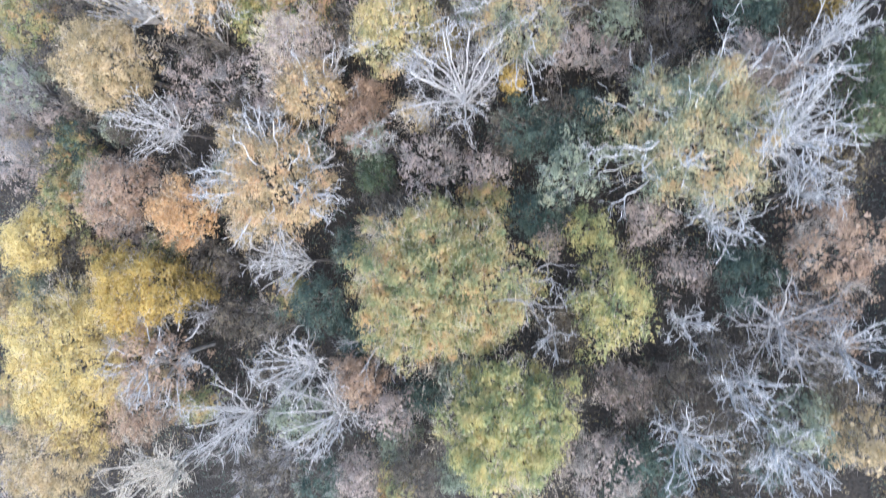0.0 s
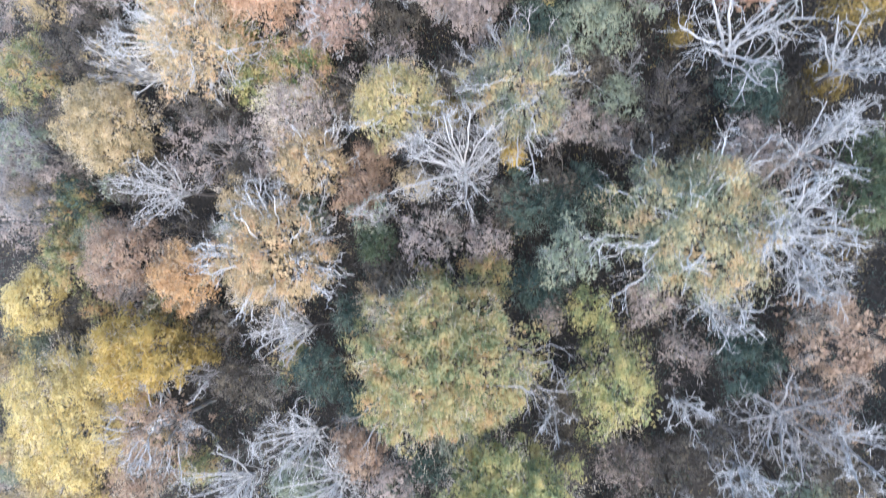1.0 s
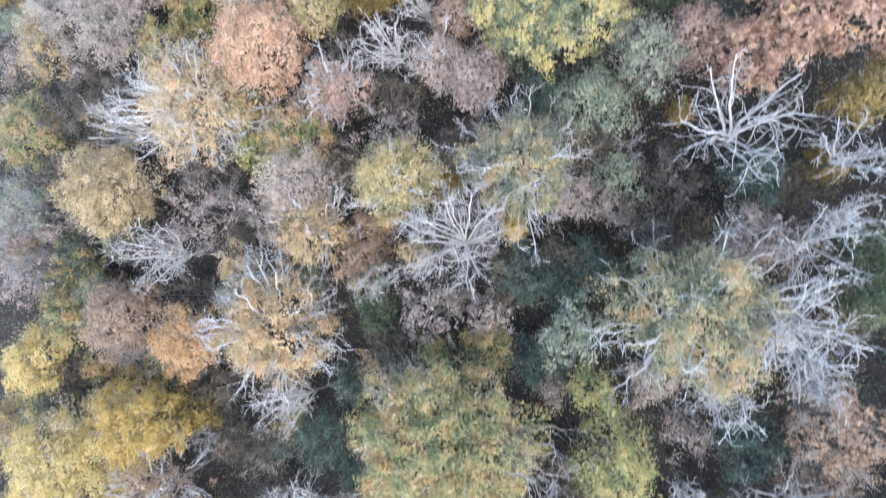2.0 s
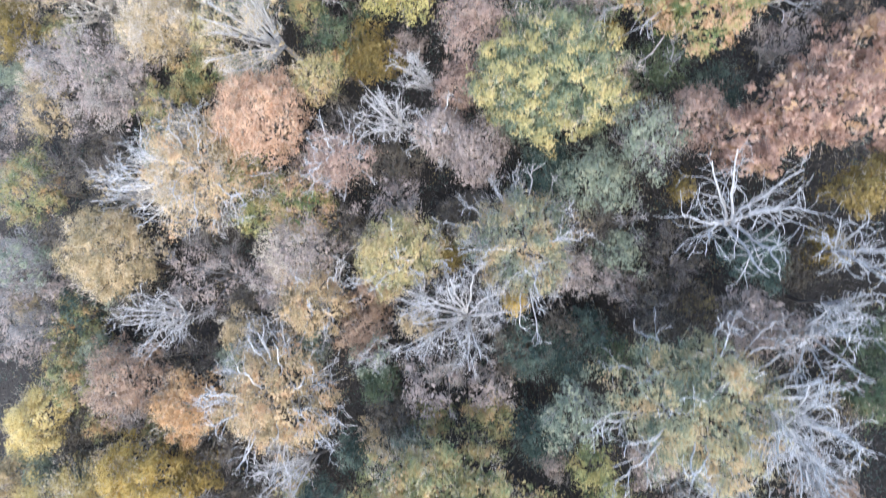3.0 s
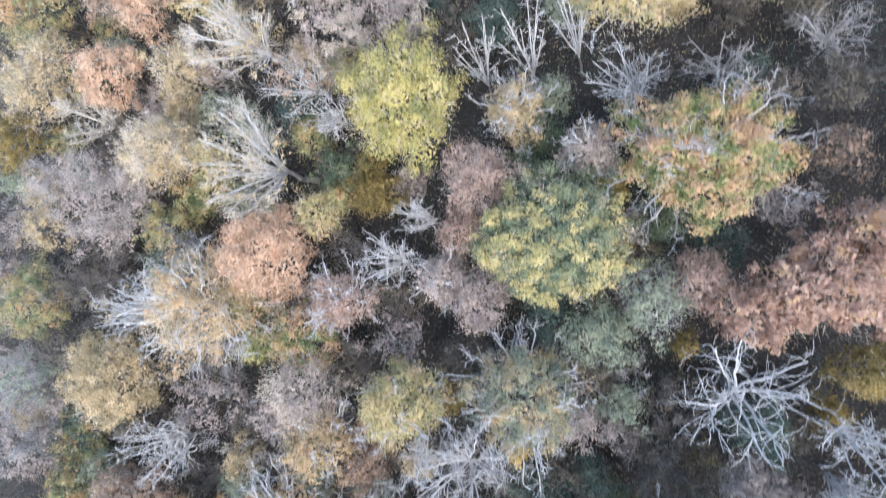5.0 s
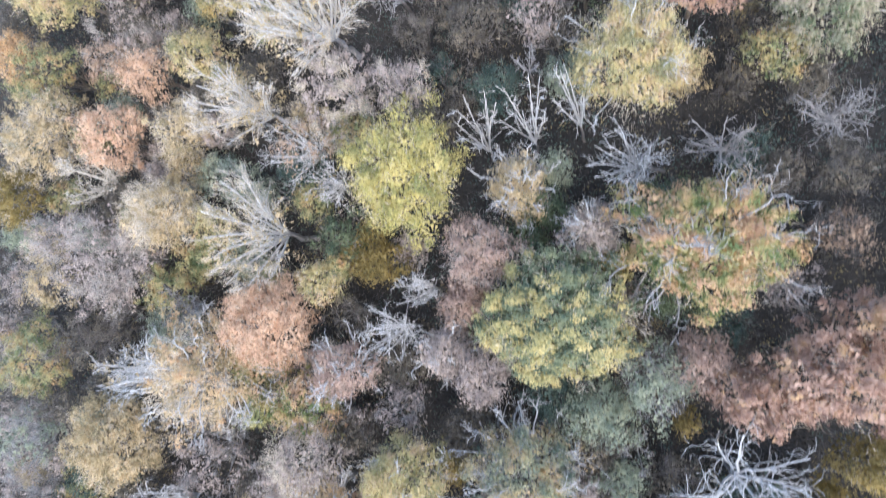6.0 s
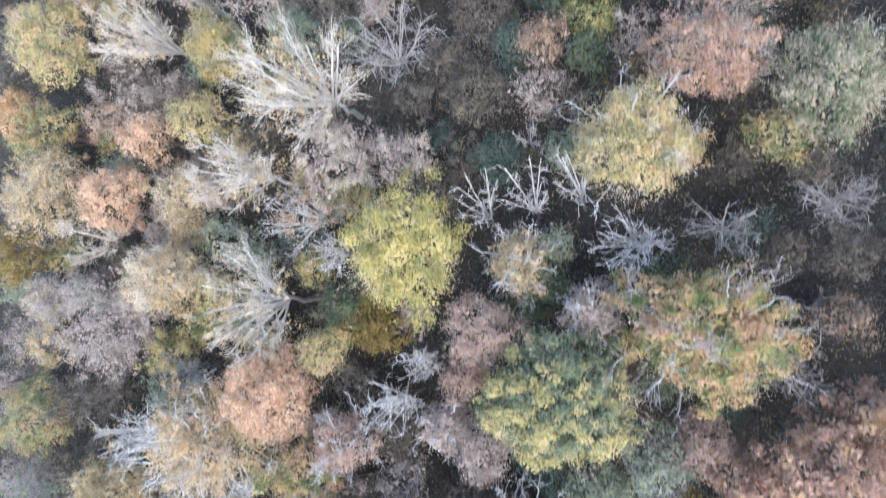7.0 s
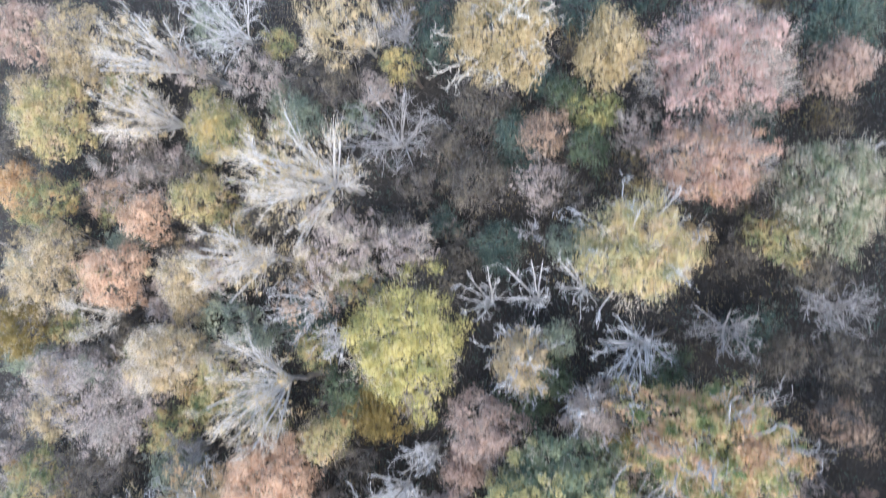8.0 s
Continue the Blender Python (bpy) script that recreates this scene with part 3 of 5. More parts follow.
tree("shrub", -19.77, 20.48, 1.69, 6, "cream and olive twiggy tree", "shrub", group="twiggy shrubs", bark=SAND, twig=SAND, twigs=2, limbs=7, fork=4, thick=0.7, wave=0.2, bushy=True, leaf=TAN, cover=0.2)
tree("shrub", -24.34, 18.22, 2.93, 6.5, "mauve grey leafless tree with dense twigs", "shrub", group="twiggy shrubs", bark=MAUVE, twig=MAUVE, twigs=2.6, limbs=10, fork=6, thick=0.7, wave=0.2, bushy=True, leaf=BEIGE, cover=0.4)
tree("shrub", -28.39, 19.55, 1.59, 6, "grey leafless tree with spreading twigs", "shrub", group="twiggy shrubs", bark=MAUVE, twig=GREY, twigs=2.4, limbs=7, fork=4, thick=0.7, wave=0.2, bushy=True, lean=(-0.32, 0.08), leaf=BEIGE, cover=0.22)
tree("bush", -29.17, 16.91, 1.56, 5, "olive tan bush below bare trees", "bush", group="low bushes", bushy=True, limbs=6, fork=4, leaf=TAN, cover=0.6, twigs=1.5, twig=GREY)
tree("tree", -24.36, 24.64, 1.93, 6.5, "salmon tree with fine foliage", "tree", group="leafy trees", limbs=6, fork=4, twig=SAND, twigs=0.8, leaf=SALMON, cover=0.85)
tree("tree", -22.07, 27.69, 1.38, 6.5, "orange salmon small tree", "tree", group="leafy trees", limbs=6, fork=4, twig=SAND, twigs=0.9, leaf=SALMON, cover=0.6)
tree("shrub", -20.10, 24.63, 1.65, 6, "tan twiggy tree with yellow leaves", "shrub", group="twiggy shrubs", bark=MAUVE, twig=SAND, twigs=2, limbs=7, fork=4, thick=0.7, wave=0.2, bushy=True, leaf=TAN, cover=0.5)
tree("shrub", -29.73, 24.41, 2.34, 6, "tan and orange twiggy tree", "shrub", group="twiggy shrubs", bark=MAUVE, twig=SAND, twigs=2, limbs=7, fork=4, thick=0.7, wave=0.2, bushy=True, leaf=TAN, cover=0.55)
tree("tree", -31.07, 21.59, 1.87, 6.5, "deep amber orange tree", "tree", group="leafy trees", limbs=7, fork=5, twig=SAND, twigs=1.1, leaf=OCHRE, cover=1.1)
tree("bare_tree", -13.27, 23.42, 1.64, 6.5, "small bare silvery tree with bowed branches", "tree", group="bare trees", bark=BONE, limbs=13, fork=8, thick=0.84, twig=GREY, twigs=0.5, wave=0.34, flat=0.36, spread=0.65, fuzz=0.5, lean=(-0.85, 0.17), leaf=RUST, cover=0.12, stem=0.46, trunk_bark=DUN)
tree("bare_tree", -11.72, 21.79, 1.18, 6, "small bare grey tree with thin branches", "tree", group="bare trees", bark=BONE, limbs=13, fork=8, thick=0.84, twig=GREY, twigs=0.5, wave=0.34, flat=0.36, spread=0.65, fuzz=0.5, lean=(-0.42, 0.0), stem=0.46, trunk_bark=DUN)
tree("tree", -12.25, 17.21, 1.26, 5.5, "cream and olive small tree", "tree", group="leafy trees", limbs=6, fork=4, twig=SAND, twigs=2, leaf=LIMEGOLD, cover=0.6)
tree("bush", -10.10, 18.78, 1.46, 4.5, "amber leaved low bush", "bush", group="low bushes", bushy=True, limbs=6, fork=4, leaf=OCHRE, cover=0.6)
tree("tree", 1.50, 25.98, 2.33, 8, "yellow leaved tree with pale twigs", "tree", group="half dead trees", cover=0.95, dead=16, bark=GREY, limbs=6, fork=4, twig=SAND, twigs=1.6, leaf=LIMEGOLD, dead_bark=SILVER, thick=0.7)
tree("dead_tree", -0.60, 25.06, 1.16, 7, "pale dead tree with upright antler like branches", "tree", group="dead trees", bark=BONE, limbs=10, fork=7, thick=0.90, wave=0.24, flat=0.3, spread=0.4, lean=(-0.3, 1.3), squash=1.4, stem=0.3, trunk_bark=DUN)
tree("dead_tree", -2.59, 24.44, 1.20, 7, "silvery dead tree with upright spiky branches", "tree", group="dead trees", bark=BONE, limbs=10, fork=7, thick=0.90, wave=0.24, flat=0.3, spread=0.4, lean=(-0.12, 1.3), squash=1.4, stem=0.3, trunk_bark=DUN)
tree("dead_tree", -4.74, 24.16, 1.06, 6.5, "small silvery dead tree with upright branches", "tree", group="dead trees", bark=BONE, limbs=10, fork=7, thick=0.90, wave=0.24, flat=0.3, spread=0.4, lean=(-0.12, 1.3), squash=1.4, stem=0.3, trunk_bark=DUN)
tree("dead_tree", 1.11, 22.08, 1.66, 7, "white dead tree with antler like branches leaning out", "tree", group="dead trees", bark=SILVER, limbs=14, fork=8, thick=0.90, wave=0.26, flat=0.3, spread=0.6, lean=(-2.2, -0.2), stem=0.50, trunk_bark=DUN)
tree("dead_tree", 4.90, 22.80, 1.46, 5.5, "grey dead tree with spreading thin limbs", "tree", group="dead trees", bark=GREY, limbs=11, fork=8, thick=0.90, wave=0.38, flat=0.36, spread=0.72, lean=(-0.8, 0), stem=0.58, trunk_bark=DUN)
tree("dead_tree", 8.60, 23.77, 1.72, 4.5, "grey leaning dead tree with upright side shoots", "tree", group="dead trees", bark=GREY, limbs=11, fork=8, thick=0.90, wave=0.38, flat=0.36, spread=0.72, lean=(-1.6, 0), squash=0.6, stem=0.58, trunk_bark=DUN)
tree("tree", -3.00, 21.36, 1.50, 6.5, "tan leaved small tree with pale dead twigs", "tree", group="half dead trees", cover=0.5, dead=28, bark=GREY, limbs=6, fork=4, twig=GREY, twigs=1.6, leaf=TAN)
tree("tree", -0.05, 19.41, 1.32, 6.5, "pinkish tan small tree with pale dead twigs", "tree", group="half dead trees", cover=0.5, dead=28, bark=GREY, limbs=6, fork=4, twig=SAND, twigs=2, leaf=BEIGE)
tree("tree", 8.19, 27.92, 2.16, 7.5, "cream and grey green tree with ragged crown", "tree", group="leafy trees", limbs=6, fork=4, twig=SAND, twigs=0.9, leaf=CREAMGREEN, cover=1.1, dead=3)
tree("tree", 7.06, 26.45, 1.31, 5, "olive brown tree below a taller crown", "tree", group="leafy trees", limbs=7, fork=5, twig=SAND, twigs=1.1, leaf=OLIVE, cover=0.55)
tree("shrub", 4.46, 33.00, 2.96, 7.5, "dusty pink tree with haze of twigs", "shrub", group="twiggy shrubs", bark=MAUVE, twig=MAUVE, twigs=3.0, limbs=7, fork=4, thick=0.7, wave=0.2, bushy=True, leaf=ROSE, cover=0.6, squash=0.8)
tree("tree", 4.23, 29.28, 2.34, 7, "rusty pink tree with thinning leaves", "tree", group="leafy trees", limbs=6, fork=4, twig=MAUVE, twigs=2.6, leaf=DUSKY, cover=0.65, squash=0.75)
tree("tree", 8.87, 32.70, 1.21, 6, "sparse beige pink tree", "tree", group="leafy trees", limbs=6, fork=4, twig=MAUVE, twigs=1.4, leaf=PINK, cover=0.6)
tree("tree", 0.60, 33.85, 1.43, 7, "orange yellow upright tree", "tree", group="leafy trees", limbs=7, fork=5, twig=SAND, twigs=1.1, leaf=GOLD, squash=1.3, cover=1)
tree("tree", -3.67, 34.98, 2.44, 8, "yellow tan tree with long pale limbs", "tree", group="half dead trees", cover=0.8, dead=20, bark=GREY, limbs=6, fork=4, twig=SAND, twigs=0.8, leaf=GOLD, dead_bark=CREAM)
tree("shrub", -11.37, 36.40, 2.08, 7, "cream twiggy tree with yellowing leaves", "shrub", group="twiggy shrubs", bark=CREAM, twig=SAND, twigs=2.4, limbs=7, fork=4, thick=0.7, wave=0.2, bushy=True, leaf=TAN, cover=0.4)
tree("bare_tree", -17.59, 36.84, 2.65, 7, "bare grey tree with curving branches", "tree", group="bare trees", bark=BONE, limbs=13, fork=8, thick=0.65, twig=GREY, twigs=0.5, wave=0.34, flat=0.36, spread=0.65, fuzz=0.5, lean=(-0.85, 0.0), stem=0.46, trunk_bark=DUN)
tree("bare_tree", -22.34, 35.93, 2.30, 7.5, "cream barked bare tree fanning downhill", "tree", group="bare trees", bark=BONE, limbs=14, fork=7, thick=1.21, twig=SAND, twigs=1.5, wave=0.16, spread=0.42, fuzz=0.28, tips=4, leaf=TAN, cover=0.08, lean=(-1.7, 0.34), stem=0.36, trunk_bark=GREY)
tree("bare_tree", -22.73, 32.81, 1.78, 7, "cream feathery bare tree leaning downhill", "tree", group="bare trees", bark=BONE, limbs=14, fork=8, thick=1.21, twig=SAND, twigs=5, wave=0.16, spread=0.42, fuzz=0.28, tips=4, leaf=TAN, cover=0.08, lean=(-1.27, 0.0), stem=0.36, trunk_bark=GREY)
tree("tree", -17.91, 31.97, 1.76, 6.5, "amber and olive tree", "tree", group="leafy trees", limbs=7, fork=5, twig=SAND, twigs=1.1, leaf=AMBEROLIVE, cover=1)
tree("tree", -28.38, 33.01, 2.37, 7, "olive yellow tree with ragged crown", "tree", group="leafy trees", limbs=6, fork=4, twig=SAND, twigs=0.8, leaf=LIMEGOLD, cover=1)
tree("tree", -30.84, 38.03, 2.05, 6.5, "salmon and tan tree", "tree", group="leafy trees", limbs=6, fork=4, twig=SAND, twigs=1, leaf=PINK, cover=0.7)
tree("shrub", -27.37, 37.42, 2.16, 6, "tan brown twiggy tree", "shrub", group="twiggy shrubs", bark=MAUVE, twig=MAUVE, twigs=1.6, limbs=7, fork=4, thick=0.7, wave=0.2, bushy=True, leaf=TAN, cover=0.5)
tree("dead_tree", -9.16, 31.25, 2.52, 5.6, "bare grey dead tree with upright branches", "tree", group="dead trees", bark=GREY, limbs=15, fork=8, thick=0.7, wave=0.38, flat=0.36, spread=0.72, lean=(-0.08, 0.24), stem=0.50, trunk_bark=DUN)
tree("bush", -8.69, 34.43, 0.88, 5.5, "small amber bush among brown scrub", "bush", group="low bushes", bushy=True, limbs=6, fork=4, leaf=AMBEROLIVE, cover=0.5)
tree("shrub", -2.17, 31.03, 1.34, 5, "tan brown twiggy shrub with few leaves", "shrub", group="twiggy shrubs", bark=MAUVE, twig=DUN, twigs=1.2, limbs=7, fork=4, thick=0.7, wave=0.2, bushy=True, leaf=RUST, cover=0.5)
tree("shrub", -2.28, 28.82, 1.27, 5, "grey brown twiggy shrub with few leaves", "shrub", group="twiggy shrubs", bark=MAUVE, twig=MAUVE, twigs=1.2, limbs=7, fork=4, thick=0.7, wave=0.2, bushy=True, leaf=BEIGE, cover=0.35)
tree("dead_tree", -2.73, 26.74, 0.77, 5.5, "small grey dead sapling", "tree", group="dead trees", bark=GREY, limbs=5, fork=8, thick=0.86, wave=0.38, flat=0.36, spread=0.72, stem=0.50, trunk_bark=DUN)
tree("bush", -4.29, 26.02, 1.35, 3.5, "smooth grey green low bush", "bush", group="low bushes", bushy=True, limbs=6, fork=4, leaf=TEAL, cover=0.86, twig=BLUEGREEN, twigs=2)
tree("tree", 3.77, 3.95, 2.95, 9, "large grey green and tan tree with dead limbs", "tree", group="half dead trees", cover=1.0, dead=30, bark=GREY, limbs=6, fork=4, twig=SAND, twigs=0.4, leaf=SAGE)
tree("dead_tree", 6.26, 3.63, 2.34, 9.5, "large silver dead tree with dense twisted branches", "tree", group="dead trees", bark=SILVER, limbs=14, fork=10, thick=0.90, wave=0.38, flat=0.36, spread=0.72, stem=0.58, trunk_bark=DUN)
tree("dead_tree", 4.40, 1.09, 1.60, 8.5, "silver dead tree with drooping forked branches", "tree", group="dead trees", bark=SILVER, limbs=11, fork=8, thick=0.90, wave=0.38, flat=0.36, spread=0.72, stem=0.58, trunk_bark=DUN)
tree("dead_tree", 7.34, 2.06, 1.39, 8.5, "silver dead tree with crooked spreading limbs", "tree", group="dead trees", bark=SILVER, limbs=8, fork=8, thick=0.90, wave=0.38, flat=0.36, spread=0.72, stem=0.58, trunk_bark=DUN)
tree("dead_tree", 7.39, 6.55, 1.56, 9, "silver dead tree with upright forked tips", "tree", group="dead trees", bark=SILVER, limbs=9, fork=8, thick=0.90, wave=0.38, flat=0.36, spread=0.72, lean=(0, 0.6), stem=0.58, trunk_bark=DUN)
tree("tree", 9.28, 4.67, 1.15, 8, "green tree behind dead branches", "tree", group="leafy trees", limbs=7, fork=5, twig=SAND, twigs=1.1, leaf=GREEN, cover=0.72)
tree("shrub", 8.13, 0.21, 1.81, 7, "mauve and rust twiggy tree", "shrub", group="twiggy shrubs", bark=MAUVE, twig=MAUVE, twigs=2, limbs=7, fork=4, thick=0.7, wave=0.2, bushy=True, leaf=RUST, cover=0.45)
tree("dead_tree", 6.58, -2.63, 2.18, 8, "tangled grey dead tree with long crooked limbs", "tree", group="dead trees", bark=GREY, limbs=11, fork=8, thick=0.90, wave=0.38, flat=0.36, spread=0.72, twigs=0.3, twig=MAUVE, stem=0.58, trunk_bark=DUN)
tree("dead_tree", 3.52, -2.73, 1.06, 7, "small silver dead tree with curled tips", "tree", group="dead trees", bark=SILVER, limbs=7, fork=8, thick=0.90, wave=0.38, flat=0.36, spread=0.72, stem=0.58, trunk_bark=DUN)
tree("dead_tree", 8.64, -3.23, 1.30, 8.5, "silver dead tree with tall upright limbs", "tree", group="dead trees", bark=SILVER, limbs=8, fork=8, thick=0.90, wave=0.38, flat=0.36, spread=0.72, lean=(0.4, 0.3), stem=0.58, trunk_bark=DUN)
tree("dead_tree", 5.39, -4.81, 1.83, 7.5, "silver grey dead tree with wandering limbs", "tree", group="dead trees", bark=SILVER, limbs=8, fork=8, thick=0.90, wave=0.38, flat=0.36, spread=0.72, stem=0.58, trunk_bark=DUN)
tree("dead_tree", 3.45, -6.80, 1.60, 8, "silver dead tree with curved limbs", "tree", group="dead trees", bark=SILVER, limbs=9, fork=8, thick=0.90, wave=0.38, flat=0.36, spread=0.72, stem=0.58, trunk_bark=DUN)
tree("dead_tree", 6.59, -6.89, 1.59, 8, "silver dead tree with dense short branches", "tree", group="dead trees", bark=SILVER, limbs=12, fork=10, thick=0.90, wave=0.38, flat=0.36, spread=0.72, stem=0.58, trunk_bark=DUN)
tree("bush", 7.29, -5.96, 1.14, 6.5, "grey green bush among dead trees", "bush", group="low bushes", bushy=True, limbs=6, fork=4, leaf=GREYGREEN, cover=0.58, twig=BLUEGREEN, twigs=1.3)
tree("shrub", 8.97, -6.35, 1.39, 6.5, "tan twiggy shrub among dead trees", "shrub", group="twiggy shrubs", bark=MAUVE, twig=MAUVE, twigs=1.4, limbs=7, fork=4, thick=0.7, wave=0.2, bushy=True, leaf=TAN, cover=0.5)
tree("bush", 5.85, -1.03, 1.47, 5.5, "dark green bush under dead trees", "bush", group="low bushes", bushy=True, limbs=6, fork=4, leaf=TEAL, cover=0.72, twig=BLUEGREEN, twigs=1.3)
tree("dead_tree", 5.14, 10.32, 2.95, 8.5, "large silver dead tree with antler like limbs", "tree", group="dead trees", bark=SILVER, limbs=9, fork=8, thick=0.90, wave=0.38, flat=0.36, spread=0.72, stem=0.58, trunk_bark=DUN)
tree("bush", 6.16, 9.00, 1.27, 5.5, "dark green bush under dead limbs", "bush", group="low bushes", bushy=True, limbs=6, fork=4, leaf=TEAL, cover=0.72, twig=BLUEGREEN, twigs=1.3)
tree("dead_tree", 8.39, 9.30, 1.55, 9, "silver dead tree with crooked limbs", "tree", group="dead trees", bark=SILVER, limbs=8, fork=8, thick=0.90, wave=0.38, flat=0.36, spread=0.72, stem=0.58, trunk_bark=DUN)
tree("dead_tree", 8.29, 7.33, 1.10, 8, "silver dead tree with short curled branches", "tree", group="dead trees", bark=SILVER, limbs=9, fork=8, thick=0.90, wave=0.38, flat=0.36, spread=0.72, stem=0.58, trunk_bark=DUN)
tree("tree", 9.22, 11.41, 1.11, 7, "dark amber and olive tree", "tree", group="leafy trees", limbs=7, fork=5, twig=SAND, twigs=1.1, leaf=OCHRE, cover=0.9)
tree("bush", 3.75, 11.85, 0.59, 4.5, "small tan bush in dark scrub", "bush", group="low bushes", bushy=True, limbs=6, fork=4, leaf=OCHRE, cover=0.6)
tree("bush", 9.49, 6.38, 1.06, 7, "green bush beside dead trees", "bush", group="low bushes", bushy=True, limbs=6, fork=4, leaf=GREEN, cover=0.72, twig=BLUEGREEN, twigs=1.3)
tree("bare_tree", -13.13, -0.61, 1.68, 6.5, "bare silvery tree leaning over brown scrub", "tree", group="bare trees", bark=BONE, limbs=13, fork=8, thick=0.84, twig=GREY, twigs=0.5, wave=0.34, flat=0.36, spread=0.65, fuzz=0.5, lean=(-1.02, 0.0), stem=0.46, trunk_bark=DUN)
tree("bare_tree", -12.33, -5.11, 1.86, 7, "bare silver tree with wavy branches", "tree", group="bare trees", bark=BONE, limbs=13, fork=8, thick=0.84, twig=GREY, twigs=0.6, wave=0.34, flat=0.36, spread=0.65, fuzz=0.5, lean=(-0.51, 0.34), stem=0.46, trunk_bark=DUN)
tree("bare_tree", -11.01, -7.34, 2.12, 7, "bare silver tree with spreading starry branches", "tree", group="bare trees", bark=BONE, limbs=14, fork=8, thick=0.84, twig=GREY, twigs=0.6, wave=0.34, flat=0.36, spread=0.65, fuzz=0.5, lean=(-0.68, 0.17), stem=0.46, trunk_bark=DUN)
tree("bare_tree", -15.96, -7.86, 2.22, 6.5, "bare silver tree with fine branches", "tree", group="bare trees", bark=BONE, limbs=13, fork=8, thick=0.84, twig=GREY, twigs=0.6, wave=0.34, flat=0.36, spread=0.65, fuzz=0.5, lean=(-0.68, 0.26), stem=0.46, trunk_bark=DUN)
tree("tree", -19.92, -5.23, 2.21, 6.5, "brown tree with pale bare twigs", "tree", group="half dead trees", cover=0.3, dead=33, bark=GREY, limbs=6, fork=4, twig=GREY, twigs=1.4, leaf=RUST)
tree("dead_tree", -18.30, -3.25, 1.26, 5.5, "thin dark grey sapling with curled tips", "tree", group="dead trees", bark=GREY, limbs=6, fork=8, thick=0.76, wave=0.38, flat=0.36, spread=0.72, stem=0.50, trunk_bark=DUN)
tree("bare_tree", -19.75, -10.67, 2.35, 6.5, "pale bare tree with long fine branches", "tree", group="bare trees", bark=CREAM, limbs=13, fork=8, thick=0.84, twig=SAND, twigs=1, wave=0.34, flat=0.36, spread=0.65, fuzz=0.5, lean=(-0.68, 0.17), stem=0.46, trunk_bark=DUN)
tree("shrub", -8.21, -7.22, 1.42, 5.5, "grey twiggy shrub with few leaves", "shrub", group="twiggy shrubs", bark=MAUVE, twig=GREY, twigs=1.4, limbs=7, fork=4, thick=0.7, wave=0.2, bushy=True, leaf=BEIGE, cover=0.3)
tree("tree", -9.70, -5.73, 1.45, 5.5, "rust brown small tree", "tree", group="leafy trees", limbs=6, fork=4, twig=MAUVE, twigs=0.8, leaf=RUST, cover=0.8)
tree("shrub", -21.52, -8.01, 1.86, 5, "rust and tan twiggy shrub", "shrub", group="twiggy shrubs", bark=MAUVE, twig=SAND, twigs=1.4, limbs=7, fork=4, thick=0.7, wave=0.2, bushy=True, leaf=RUST, cover=0.6)
tree("bush", -11.97, -2.60, 1.63, 4.5, "dark green bush between trees", "bush", group="low bushes", bushy=True, limbs=6, fork=4, leaf=TEAL, cover=0.72, twig=BLUEGREEN, twigs=1.3)
tree("shrub", -14.99, -3.52, 1.31, 4, "brown grey twiggy shrub", "shrub", group="twiggy shrubs", bark=MAUVE, twig=MAUVE, twigs=1.6, limbs=7, fork=4, thick=0.7, wave=0.2, bushy=True, leaf=BROWN, cover=0.4)
tree("bare_tree", -9.04, 4.63, 1.14, 6, "small bare pale sapling over green bush", "tree", group="bare trees", bark=BONE, limbs=9, fork=8, thick=0.84, twig=GREY, twigs=1.2, wave=0.34, flat=0.36, spread=0.65, fuzz=0.5, leaf=GREYGREEN, cover=0.14, stem=0.46, trunk_bark=DUN)
tree("bush", -9.15, 3.37, 1.16, 4.5, "green bush under bare sapling", "bush", group="low bushes", bushy=True, limbs=6, fork=4, leaf=GREEN, cover=0.65, twig=BLUEGREEN, twigs=1.3)
tree("shrub", -6.41, 3.64, 1.64, 5.8, "grey brown leafless twiggy shrub", "shrub", group="twiggy shrubs", bark=MAUVE, twig=MAUVE, twigs=2, limbs=7, fork=4, thick=0.7, wave=0.2, bushy=True, leaf=BEIGE, cover=0.25)
tree("shrub", -4.09, 3.42, 1.16, 4.5, "brown twiggy shrub with few leaves", "shrub", group="twiggy shrubs", bark=MAUVE, twig=MAUVE, twigs=1.6, limbs=7, fork=4, thick=0.7, wave=0.2, bushy=True, leaf=BEIGE, cover=0.4)
tree("shrub", -0.49, 3.08, 1.53, 6.8, "grey green lichened shrub with lime leaves", "shrub", group="twiggy shrubs", bark=GREY, twig=BLUEGREEN, twigs=2, limbs=7, fork=4, thick=0.7, wave=0.2, bushy=True, leaf=GREYGREEN, cover=0.32)
tree("bush", -1.94, 1.46, 1.49, 4, "dark teal green bush in shade", "bush", group="low bushes", bushy=True, limbs=6, fork=4, leaf=TEAL, cover=0.65, twigs=1, twig=BLUEGREEN)
tree("bush", -2.43, 5.10, 1.50, 4, "dark green bush in shade", "bush", group="low bushes", bushy=True, limbs=6, fork=4, leaf=TEAL, cover=0.58, twigs=1.4, twig=BLUEGREEN)
tree("bush", 0.15, 0.70, 1.04, 5, "low olive and amber bush", "bush", group="low bushes", bushy=True, limbs=6, fork=4, leaf=LIME, cover=0.5)
tree("bush", -2.97, 7.11, 0.58, 4.5, "small bright yellow leaved bush", "bush", group="low bushes", bushy=True, size=0.09, limbs=6, fork=4, leaf=AMBER, cover=1.2)
